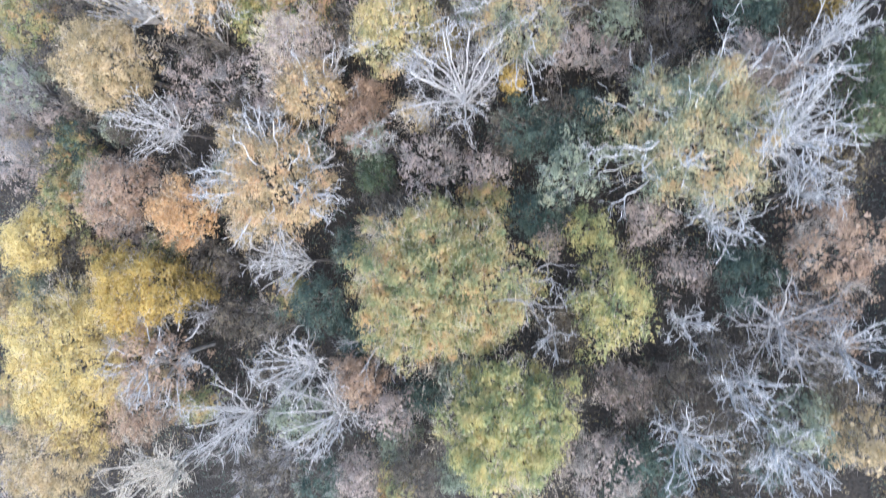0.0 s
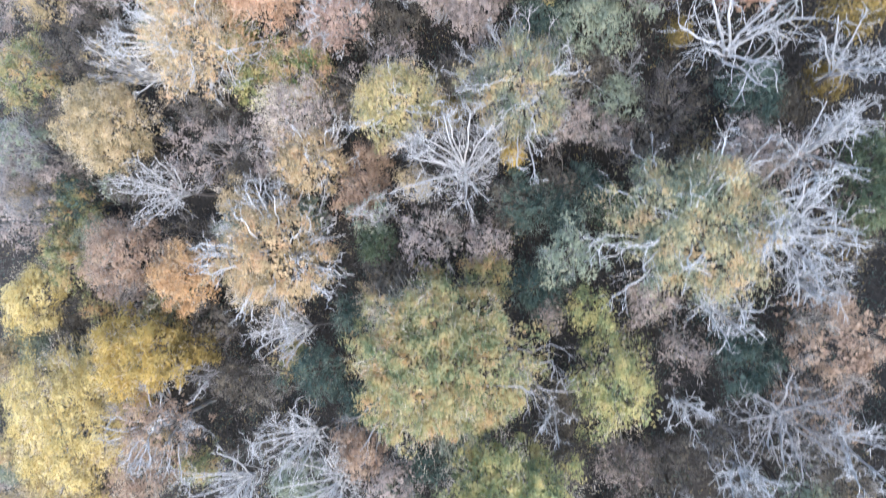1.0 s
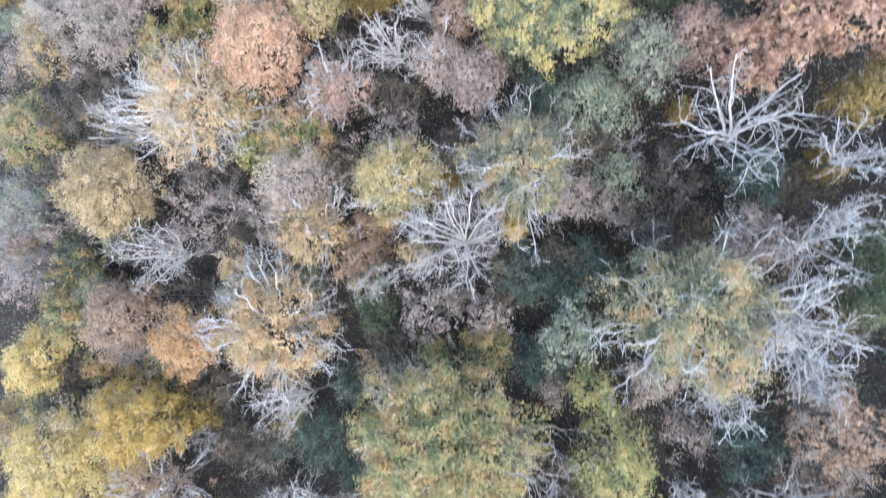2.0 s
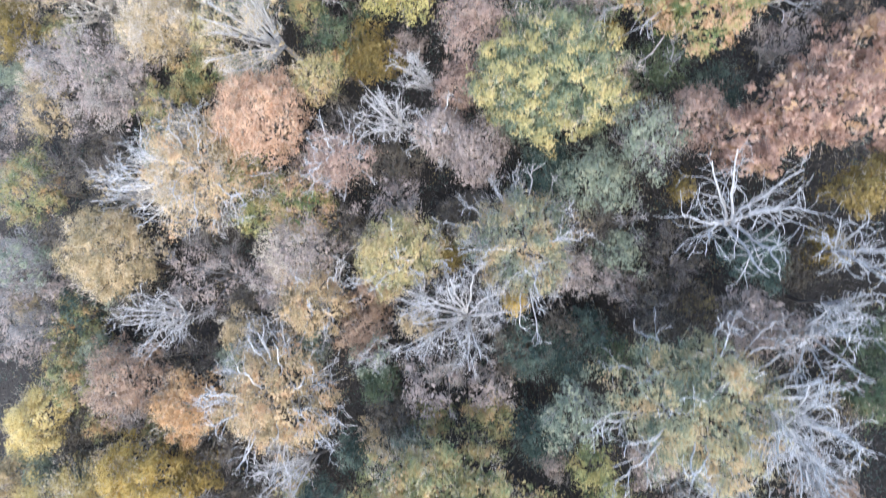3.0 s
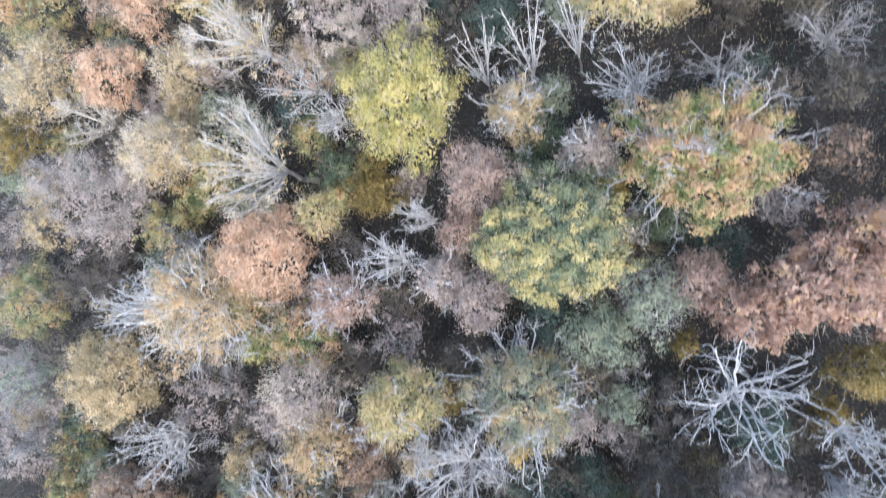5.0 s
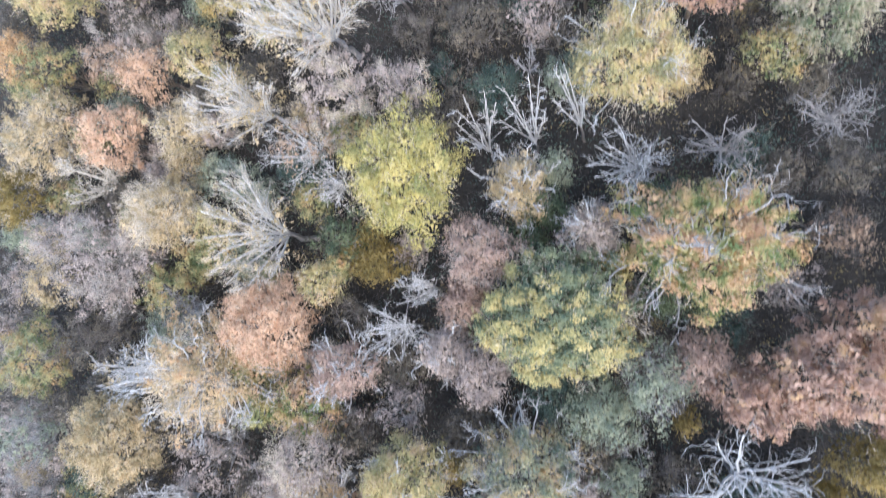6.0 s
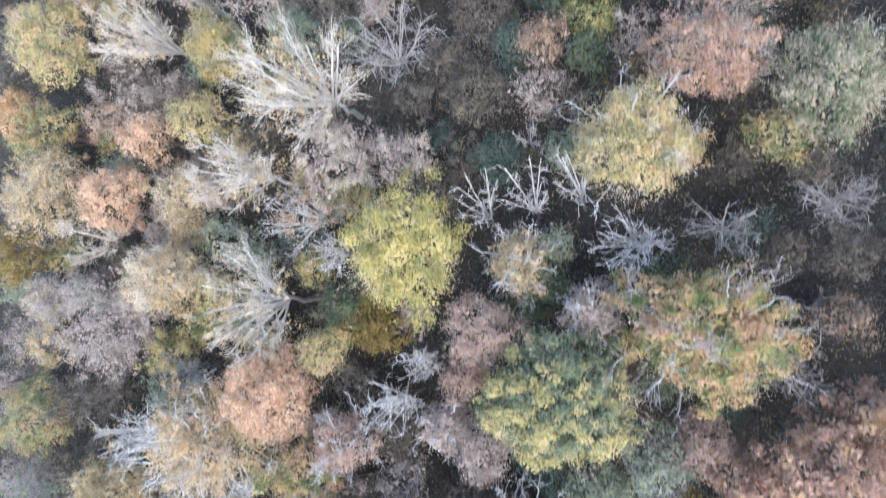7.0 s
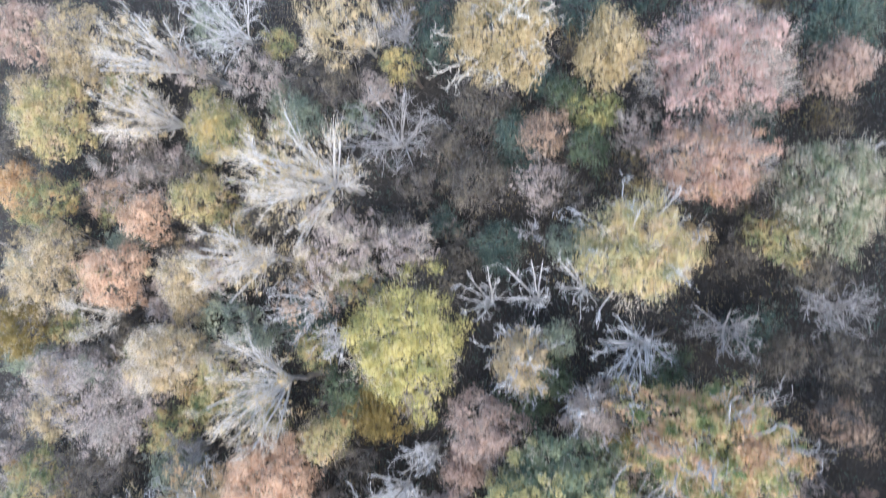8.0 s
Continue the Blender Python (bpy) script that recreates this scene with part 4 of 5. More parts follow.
tree("dead_tree", -1.22, -3.41, 1.03, 7.3, "small silver dead snag", "tree", group="dead trees", bark=SILVER, limbs=5, fork=8, thick=0.96, wave=0.38, flat=0.36, spread=0.72, stem=0.50, trunk_bark=DUN)
tree("shrub", 0.57, -8.33, 1.69, 6, "mauve beige leafless tree with fuzzy twigs", "shrub", group="twiggy shrubs", bark=MAUVE, twig=MAUVE, twigs=3.4, limbs=7, fork=4, thick=0.7, wave=0.2, bushy=True, leaf=BEIGE, cover=0.22)
tree("shrub", 1.49, -5.60, 1.33, 4, "brown sparse shrub with tan leaves", "shrub", group="twiggy shrubs", bark=MAUVE, twig=DUN, twigs=1, limbs=7, fork=4, thick=0.7, wave=0.2, bushy=True, leaf=BEIGE, cover=0.5)
tree("shrub", 2.48, 1.11, 1.04, 5.5, "tan grey twiggy shrub beside dead tree", "shrub", group="twiggy shrubs", bark=MAUVE, twig=MAUVE, twigs=1.4, limbs=7, fork=4, thick=0.7, wave=0.2, bushy=True, leaf=BEIGE, cover=0.5)
tree("shrub", 3.76, -0.85, 1.20, 5, "grey twiggy shrub in shade", "shrub", group="twiggy shrubs", bark=MAUVE, twig=GREY, twigs=1.6, limbs=7, fork=4, thick=0.7, wave=0.2, bushy=True, leaf=BEIGE, cover=0.22)
tree("shrub", -29.75, 4.80, 2.20, 5.5, "grey leafless shrub with dense twigs", "shrub", group="twiggy shrubs", bark=MAUVE, twig=GREY, twigs=2.6, limbs=7, fork=4, thick=0.7, wave=0.2, bushy=True, leaf=BEIGE, cover=0.22)
tree("bare_tree", -29.23, 8.67, 1.80, 6.5, "bare grey lichened tree", "tree", group="bare trees", bark=GREY, limbs=13, fork=8, thick=0.84, twig=GREY, twigs=1, wave=0.34, flat=0.36, spread=0.65, fuzz=0.5, leaf=GREYGREEN, cover=0.22, stem=0.46, trunk_bark=DUN)
tree("bush", -27.30, 4.99, 1.81, 4, "dark olive green bush", "bush", group="low bushes", bushy=True, limbs=6, fork=4, leaf=OLIVE, cover=0.7)
tree("tree", -30.08, 12.63, 2.44, 5.5, "olive grey green tree with fine leaves", "tree", group="leafy trees", limbs=6, fork=4, twig=MAUVE, twigs=1, leaf=OLIVE, cover=0.9, tuft=0.2)
tree("shrub", -26.95, 13.69, 2.09, 4.5, "dark mauve brown leafless thicket", "shrub", group="twiggy shrubs", bark=DUN, twig=DUN, twigs=2.6, limbs=7, fork=4, thick=0.7, wave=0.2, bushy=True, leaf=BROWN, cover=0.22)
tree("shrub", -12.70, 8.98, 2.02, 6.8, "beige grey leafless tree with yellow leaves", "shrub", group="twiggy shrubs", bark=GREY, twig=SAND, twigs=3, limbs=7, fork=6, thick=0.7, wave=0.2, bushy=True, leaf=BEIGE, cover=0.5)
tree("shrub", -16.35, 5.44, 1.24, 5, "tan grey twiggy shrub", "shrub", group="twiggy shrubs", bark=MAUVE, twig=SAND, twigs=1.6, limbs=7, fork=4, thick=0.7, wave=0.2, bushy=True, leaf=TAN, cover=0.4)
tree("bush", -15.57, 10.95, 1.15, 5, "olive lime bush between tan trees", "bush", group="low bushes", bushy=True, limbs=6, fork=4, leaf=LIME, cover=0.8)
tree("shrub", 3.44, 8.82, 1.78, 4, "brown grey leafless low scrub", "shrub", group="twiggy shrubs", bark=DUN, twig=DUN, twigs=2, limbs=7, fork=4, thick=0.7, wave=0.2, bushy=True, leaf=BROWN, cover=0.22)
tree("shrub", 1.15, 7.81, 0.99, 4, "mauve grey leafless low shrub", "shrub", group="twiggy shrubs", bark=MAUVE, twig=MAUVE, twigs=2, limbs=7, fork=4, thick=0.7, wave=0.2, bushy=True, leaf=BEIGE, cover=0.22)
tree("shrub", 2.89, 6.31, 1.32, 4, "brown low shrub with few leaves", "shrub", group="twiggy shrubs", bark=MAUVE, twig=DUN, twigs=1.6, limbs=7, fork=4, thick=0.7, wave=0.2, bushy=True, leaf=BROWN, cover=0.5)
tree("shrub", 5.90, 6.82, 1.30, 5.5, "tan grey twiggy shrub below dead limbs", "shrub", group="twiggy shrubs", bark=MAUVE, twig=MAUVE, twigs=1.4, limbs=7, fork=4, thick=0.7, wave=0.2, bushy=True, leaf=BEIGE, cover=0.5)
tree("shrub", 7.14, 6.22, 0.98, 6, "mauve leafless shrub with upright twigs", "shrub", group="twiggy shrubs", bark=MAUVE, twig=MAUVE, twigs=2.8, limbs=7, fork=4, thick=0.7, wave=0.2, bushy=True, leaf=BEIGE, cover=0.22)
tree("shrub", -5.36, 10.60, 1.55, 4.5, "brown grey low thicket", "shrub", group="twiggy shrubs", bark=DUN, twig=DUN, twigs=2, limbs=7, fork=4, thick=0.7, wave=0.2, bushy=True, leaf=BROWN, cover=0.6)
tree("bush", -8.91, 13.45, 1.52, 4, "brown leaved low bush", "bush", group="low bushes", bushy=True, limbs=6, fork=4, leaf=BROWN, cover=0.8)
tree("shrub", -8.60, 11.48, 1.54, 4.5, "grey twiggy low shrub", "shrub", group="twiggy shrubs", bark=MAUVE, twig=GREY, twigs=1.2, limbs=7, fork=4, thick=0.7, wave=0.2, bushy=True, leaf=BEIGE, cover=0.22)
tree("bush", -21.13, 16.73, 1.51, 5, "olive bush below feathery trees", "bush", group="low bushes", bushy=True, limbs=6, fork=4, leaf=OLIVE, cover=0.7)
tree("bush", -11.33, 19.17, 1.59, 5, "low olive green bush", "bush", group="low bushes", bushy=True, limbs=6, fork=4, leaf=GREEN, cover=0.58, twigs=0.8)
tree("bush", -9.55, 18.17, 1.36, 5, "amber bush below a yellow tree", "bush", group="low bushes", bushy=True, limbs=6, fork=4, leaf=OCHRE, cover=0.8)
tree("bush", -2.01, 20.49, 1.27, 4.5, "low dark green bush", "bush", group="low bushes", bushy=True, limbs=6, fork=4, leaf=GREEN, cover=0.65, twig=BLUEGREEN, twigs=1.3)
tree("bush", 2.90, 16.94, 1.37, 4.5, "dark green bush below broad crowns", "bush", group="low bushes", bushy=True, limbs=6, fork=4, leaf=GREEN, cover=0.58, twig=BLUEGREEN, twigs=1.3)
tree("bush", 0.89, 18.19, 0.66, 5, "amber bush in a dark gap", "bush", group="low bushes", bushy=True, limbs=6, fork=4, leaf=OCHRE, cover=0.9)
tree("shrub", 9.25, 21.76, 1.32, 4.5, "dark mauve brown leafless shrub", "shrub", group="twiggy shrubs", bark=DUN, twig=DUN, twigs=1.4, limbs=7, fork=4, thick=0.7, wave=0.2, bushy=True, leaf=BROWN, cover=0.4)
tree("shrub", 9.19, 19.25, 1.10, 5, "dull tan twiggy shrub in shade", "shrub", group="twiggy shrubs", bark=DUN, twig=DUN, twigs=1, limbs=7, fork=4, thick=0.7, wave=0.2, bushy=True, leaf=RUST, cover=0.35)
tree("shrub", -16.18, 34.70, 1.62, 5.5, "grey brown leafless shrub", "shrub", group="twiggy shrubs", bark=MAUVE, twig=MAUVE, twigs=2.2, limbs=7, fork=4, thick=0.7, wave=0.2, bushy=True, leaf=BEIGE, cover=0.22)
tree("shrub", -13.39, 34.18, 1.91, 4.5, "dark grey leafless thicket", "shrub", group="twiggy shrubs", bark=DUN, twig=DUN, twigs=2.2, limbs=7, fork=4, thick=0.7, wave=0.2, bushy=True, leaf=BROWN, cover=0.22)
tree("shrub", -24.41, 30.34, 2.41, 4.5, "dark mauve leafless thicket", "shrub", group="twiggy shrubs", bark=MAUVE, twig=MAUVE, twigs=2, limbs=7, fork=4, thick=0.7, wave=0.2, bushy=True, leaf=BEIGE, cover=0.22)
tree("bush", -29.61, 28.54, 1.95, 5.5, "low olive and tan bush", "bush", group="low bushes", bushy=True, limbs=6, fork=4, leaf=OLIVE, cover=0.7, twigs=1, tuft=0.2)
tree("shrub", -25.57, 28.93, 1.16, 5.5, "rust grey twiggy shrub", "shrub", group="twiggy shrubs", bark=MAUVE, twig=MAUVE, twigs=1.2, limbs=7, fork=4, thick=0.7, wave=0.2, bushy=True, leaf=RUST, cover=0.6)
tree("shrub", -4.80, 32.76, 1.81, 4, "dark brown scrub with few leaves", "shrub", group="twiggy shrubs", bark=DUN, twig=DUN, twigs=1.6, limbs=7, fork=4, thick=0.7, wave=0.2, bushy=True, leaf=BROWN, cover=0.5)
tree("shrub", -5.14, 29.11, 1.70, 4, "brown scrub with olive leaves", "shrub", group="twiggy shrubs", bark=DUN, twig=DUN, twigs=1.6, limbs=7, fork=4, thick=0.7, wave=0.2, bushy=True, leaf=BROWN, cover=0.7)
tree("bush", 9.08, 34.56, 1.60, 5, "dark green bush in shade", "bush", group="low bushes", bushy=True, limbs=6, fork=4, leaf=TEAL, cover=0.65, twig=BLUEGREEN, twigs=1.3)
tree("shrub", -18.12, 22.29, 1.78, 4.5, "grey green low thicket", "shrub", group="twiggy shrubs", bark=GREY, twig=BLUEGREEN, twigs=2.4, limbs=7, fork=4, thick=0.7, wave=0.2, bushy=True, leaf=GREYGREEN, cover=0.29)
tree("tree", -19.23, 28.58, 1.65, 6, "yellow green tree behind white bark", "tree", group="leafy trees", limbs=6, fork=4, twig=SAND, twigs=0.8, leaf=LIMEGOLD, cover=0.7)
tree("bare_tree", -8.84, 36.13, 1.30, 5.5, "thin bare grey tree", "tree", group="bare trees", bark=GREY, limbs=13, fork=8, thick=0.84, twig=GREY, twigs=0.5, wave=0.34, flat=0.36, spread=0.65, fuzz=0.5, stem=0.46, trunk_bark=DUN)
tree("bush", -1.67, 22.18, 0.96, 5, "grey green bush below dead tree", "bush", group="low bushes", bushy=True, limbs=6, fork=4, leaf=GREYGREEN, cover=0.50, twig=BLUEGREEN, twigs=1.3)
tree("bush", -2.88, 19.17, 1.17, 4.5, "dark green bush between trees", "bush", group="low bushes", bushy=True, limbs=6, fork=4, leaf=GREEN, cover=0.65, twig=BLUEGREEN, twigs=1.3)
tree("shrub", -10.87, 24.11, 1.50, 4, "grey olive low thicket", "shrub", group="twiggy shrubs", bark=GREY, twig=BLUEGREEN, twigs=2, limbs=7, fork=4, thick=0.7, wave=0.2, bushy=True, leaf=OLIVE, cover=0.3)
tree("shrub", -14.68, -10.67, 1.61, 4.5, "grey leafless scrub with few leaves", "shrub", group="twiggy shrubs", bark=GREY, twig=GREY, twigs=1.8, limbs=7, fork=4, thick=0.7, wave=0.2, bushy=True, leaf=BROWN, cover=0.3)
tree("shrub", -12.21, -11.10, 1.46, 4, "grey green scrub between trees", "shrub", group="twiggy shrubs", bark=GREY, twig=BLUEGREEN, twigs=1.8, limbs=7, fork=4, thick=0.7, wave=0.2, bushy=True, leaf=TEAL, cover=0.36)
tree("shrub", -9.67, -10.07, 1.31, 4.5, "tan brown scrub with thinning leaves", "shrub", group="twiggy shrubs", bark=MAUVE, twig=MAUVE, twigs=1.6, limbs=7, fork=4, thick=0.7, wave=0.2, bushy=True, leaf=BEIGE, cover=0.5)
tree("shrub", -7.02, -9.57, 1.35, 4.5, "brown scrub beside a gold tree", "shrub", group="twiggy shrubs", bark=DUN, twig=DUN, twigs=1.6, limbs=7, fork=4, thick=0.7, wave=0.2, bushy=True, leaf=BROWN, cover=0.5)
tree("bush", -6.75, -6.57, 1.22, 3.5, "dark green low bush in shade", "bush", group="low bushes", bushy=True, limbs=6, fork=4, leaf=TEAL, cover=0.65, twig=BLUEGREEN, twigs=1.3)
tree("bush", 1.89, -8.44, 1.00, 4.5, "dark green bush by pale trees", "bush", group="low bushes", bushy=True, limbs=6, fork=4, leaf=TEAL, cover=0.72, twig=BLUEGREEN, twigs=1.3)
tree("shrub", -30.09, -12.53, 1.53, 5, "grey leafless scrub with fine twigs", "shrub", group="twiggy shrubs", bark=MAUVE, twig=GREY, twigs=2, limbs=7, fork=4, thick=0.7, wave=0.2, bushy=True, leaf=BEIGE, cover=0.22)
tree("shrub", -30.14, -7.60, 1.37, 5, "olive grey twiggy scrub", "shrub", group="twiggy shrubs", bark=MAUVE, twig=MAUVE, twigs=1.6, limbs=7, fork=4, thick=0.7, wave=0.2, bushy=True, leaf=TAN, cover=0.4)
tree("shrub", -18.07, -0.54, 1.56, 3.5, "dark brown leafless low scrub", "shrub", group="twiggy shrubs", bark=DUN, twig=DUN, twigs=1.6, limbs=7, fork=4, thick=0.7, wave=0.2, bushy=True, leaf=BROWN, cover=0.4)
tree("shrub", -17.52, -3.38, 1.28, 3.5, "dark brown low scrub with tan leaves", "shrub", group="twiggy shrubs", bark=DUN, twig=DUN, twigs=1.2, limbs=7, fork=4, thick=0.7, wave=0.2, bushy=True, leaf=BROWN, cover=0.5)
tree("tree", -26.65, 2.13, 1.56, 5, "olive tree beside bright yellow crown", "tree", group="leafy trees", limbs=7, fork=5, twig=SAND, twigs=1.1, leaf=OLIVE, cover=0.8)
tree("shrub", 5.17, -4.19, 1.68, 5, "grey leafless thicket under dead trees", "shrub", group="twiggy shrubs", bark=GREY, twig=DUN, twigs=1.4, limbs=7, fork=4, thick=0.7, wave=0.2, bushy=True, leaf=BROWN, cover=0.22)
tree("shrub", 8.36, -2.42, 1.52, 5, "mauve leafless thicket under dead trees", "shrub", group="twiggy shrubs", bark=MAUVE, twig=DUN, twigs=1.4, limbs=7, fork=4, thick=0.7, wave=0.2, bushy=True, leaf=RUST, cover=0.25)
tree("shrub", 3.39, -5.52, 1.33, 4, "brown leafless scrub under dead trees", "shrub", group="twiggy shrubs", bark=DUN, twig=DUN, twigs=2, limbs=7, fork=4, thick=0.7, wave=0.2, bushy=True, leaf=BROWN, cover=0.22)
tree("shrub", 5.80, -6.83, 1.49, 5, "grey thicket beside dead trees", "shrub", group="twiggy shrubs", bark=GREY, twig=DUN, twigs=1.4, limbs=7, fork=4, thick=0.7, wave=0.2, bushy=True, leaf=BROWN, cover=0.22)
tree("shrub", 8.64, -4.79, 1.32, 5.5, "mauve and tan twiggy shrub among dead limbs", "shrub", group="twiggy shrubs", bark=MAUVE, twig=MAUVE, twigs=1.8, limbs=7, fork=4, thick=0.7, wave=0.2, bushy=True, leaf=BROWN, cover=0.4)
tree("shrub", 2.18, 7.42, 1.39, 4, "mauve brown leafless scrub in a dark gap", "shrub", group="twiggy shrubs", bark=MAUVE, twig=DUN, twigs=2, limbs=7, fork=4, thick=0.7, wave=0.2, bushy=True, leaf=BROWN, cover=0.22)
tree("shrub", 0.39, 8.30, 1.06, 4, "mauve leafless scrub beside green crown", "shrub", group="twiggy shrubs", bark=MAUVE, twig=MAUVE, twigs=1.6, limbs=7, fork=4, thick=0.7, wave=0.2, bushy=True, leaf=BEIGE, cover=0.22)
tree("bush", 0.16, 5.81, 1.21, 3.5, "dark green bush in a deep gap", "bush", group="low bushes", bushy=True, limbs=6, fork=4, leaf=TEAL, cover=0.50, twig=BLUEGREEN, twigs=1.3)
tree("shrub", 5.94, 6.39, 1.27, 6, "tan and grey twigs behind dead tree", "shrub", group="twiggy shrubs", bark=MAUVE, twig=GREY, twigs=1.4, limbs=7, fork=4, thick=0.7, wave=0.2, bushy=True, leaf=BEIGE, cover=0.3)
tree("bush", -10.55, 0.03, 1.05, 4, "dark green bush by a round tree", "bush", group="low bushes", bushy=True, limbs=6, fork=4, leaf=TEAL, cover=0.58, twig=BLUEGREEN, twigs=1.3)
tree("bush", -27.49, 5.81, 1.72, 4, "dark olive bush in shade", "bush", group="low bushes", bushy=True, limbs=6, fork=4, leaf=TEAL, cover=0.50, twigs=1)
tree("shrub", -8.10, 28.98, 1.34, 4, "dark brown leafless scrub below bare trees", "shrub", group="twiggy shrubs", bark=DUN, twig=DUN, twigs=2, limbs=7, fork=4, thick=0.7, wave=0.2, bushy=True, leaf=BROWN, cover=0.22)
tree("shrub", -6.68, 30.77, 1.32, 4, "dark brown scrub with few olive leaves", "shrub", group="twiggy shrubs", bark=DUN, twig=DUN, twigs=1.6, limbs=7, fork=4, thick=0.7, wave=0.2, bushy=True, leaf=BROWN, cover=0.6)
tree("shrub", -5.89, 26.28, 1.18, 3.5, "dark grey low scrub", "shrub", group="twiggy shrubs", bark=DUN, twig=DUN, twigs=2, limbs=7, fork=4, thick=0.7, wave=0.2, bushy=True, leaf=BROWN, cover=0.22)
tree("bush", -0.26, 30.36, 1.11, 5, "olive lime bush in shade", "bush", group="low bushes", bushy=True, limbs=6, fork=4, leaf=GREEN, cover=0.58, twig=BLUEGREEN, twigs=1.3)
tree("bush", -1.22, 32.66, 1.03, 4.5, "dark olive green bush", "bush", group="low bushes", bushy=True, limbs=6, fork=4, leaf=GREEN, cover=0.50, twig=BLUEGREEN, twigs=1.3)
tree("shrub", 1.55, 30.90, 1.12, 5.5, "mauve leafless twiggy tree", "shrub", group="twiggy shrubs", bark=MAUVE, twig=MAUVE, twigs=2, limbs=7, fork=4, thick=0.7, wave=0.2, bushy=True, leaf=BEIGE, cover=0.22)
tree("bush", 6.23, 22.57, 1.20, 3.5, "dark green bush under dead limbs", "bush", group="low bushes", bushy=True, limbs=6, fork=4, leaf=TEAL, cover=0.58, twig=BLUEGREEN, twigs=1.3)
tree("shrub", 7.11, 21.78, 1.11, 4, "dark brown scrub with tan leaves", "shrub", group="twiggy shrubs", bark=DUN, twig=DUN, twigs=1.4, limbs=7, fork=4, thick=0.7, wave=0.2, bushy=True, leaf=BROWN, cover=0.6)
tree("shrub", 5.91, 25.78, 1.17, 3, "dark brown low scrub in deep shade", "shrub", group="twiggy shrubs", bark=DUN, twig=DUN, twigs=1.6, limbs=7, fork=4, thick=0.7, wave=0.2, bushy=True, leaf=BROWN, cover=0.4)
tree("shrub", 8.29, 25.14, 1.10, 4, "olive brown scrub in shade", "shrub", group="twiggy shrubs", bark=MAUVE, twig=DUN, twigs=1, limbs=7, fork=4, thick=0.7, wave=0.2, bushy=True, leaf=BROWN, cover=0.7)
tree("bush", 2.92, 20.64, 1.22, 4, "dark green bush beside a broad crown", "bush", group="low bushes", bushy=True, limbs=6, fork=4, leaf=GREEN, cover=0.58, twig=BLUEGREEN, twigs=1.3)
tree("bush", -13.70, 32.38, 1.27, 5, "grey green bush behind white tree", "bush", group="low bushes", bushy=True, limbs=6, fork=4, leaf=GREYGREEN, cover=0.50, twig=BLUEGREEN, twigs=1.3)
tree("shrub", -20.50, 29.54, 1.41, 5, "dark mauve thicket between trees", "shrub", group="twiggy shrubs", bark=MAUVE, twig=DUN, twigs=1.6, limbs=7, fork=4, thick=0.7, wave=0.2, bushy=True, leaf=BROWN, cover=0.22)
tree("shrub", -27.38, 35.63, 1.55, 5.5, "tan grey twiggy tree", "shrub", group="twiggy shrubs", bark=MAUVE, twig=SAND, twigs=1.6, limbs=7, fork=4, thick=0.7, wave=0.2, bushy=True, leaf=TAN, cover=0.4)
tree("tree", -31.35, 29.49, 1.51, 6, "orange and olive tree", "tree", group="leafy trees", limbs=7, fork=5, twig=SAND, twigs=1.1, leaf=ORANGE, cover=0.7)
tree("shrub", -28.61, 26.03, 1.70, 6, "tan leaved twiggy tree", "shrub", group="twiggy shrubs", bark=MAUVE, twig=SAND, twigs=1.4, limbs=7, fork=4, thick=0.7, wave=0.2, bushy=True, leaf=TAN, cover=0.5)
tree("shrub", -20.58, 35.44, 1.35, 5.5, "cream grey twiggy shrub", "shrub", group="twiggy shrubs", bark=GREY, twig=SAND, twigs=1.8, limbs=7, fork=4, thick=0.7, wave=0.2, bushy=True, leaf=BEIGE, cover=0.22)
tree("shrub", -21.88, 22.42, 1.20, 4.5, "grey bare scrub with pale twigs", "shrub", group="twiggy shrubs", bark=MAUVE, twig=GREY, twigs=1.8, limbs=7, fork=4, thick=0.7, wave=0.2, bushy=True, leaf=BEIGE, cover=0.22)
tree("bare_tree", -25.77, 22.45, 1.67, 6, "pale bare tree with drooping twigs", "tree", group="bare trees", bark=CREAM, limbs=13, fork=8, thick=0.84, twig=SAND, twigs=1.2, wave=0.34, flat=0.36, spread=0.65, fuzz=0.5, lean=(-0.85, 0.26), stem=0.46, trunk_bark=DUN)
tree("shrub", -31.93, 16.91, 1.63, 4, "dark grey leafless scrub", "shrub", group="twiggy shrubs", bark=DUN, twig=GREY, twigs=1.4, limbs=7, fork=4, thick=0.7, wave=0.2, bushy=True, leaf=BEIGE, cover=0.22)
tree("bare_tree", -19.90, 15.79, 1.42, 5.5, "thin bare grey tree in shade", "tree", group="bare trees", bark=GREY, limbs=13, fork=8, thick=0.65, twig=GREY, twigs=0.5, wave=0.34, flat=0.36, spread=0.65, fuzz=0.5, stem=0.46, trunk_bark=DUN)
tree("bush", -11.45, 17.99, 0.95, 5, "olive bush below a bare tree", "bush", group="low bushes", bushy=True, limbs=6, fork=4, leaf=OLIVE, cover=0.6)
tree("shrub", -3.11, 5.07, 1.28, 3.5, "dark brown scrub with few leaves", "shrub", group="twiggy shrubs", bark=DUN, twig=DUN, twigs=1.4, limbs=7, fork=4, thick=0.7, wave=0.2, bushy=True, leaf=BROWN, cover=0.5)
tree("bush", -0.94, 4.90, 1.34, 3.5, "dark green bush in shade", "bush", group="low bushes", bushy=True, limbs=6, fork=4, leaf=TEAL, cover=0.50, twig=BLUEGREEN, twigs=1.3)
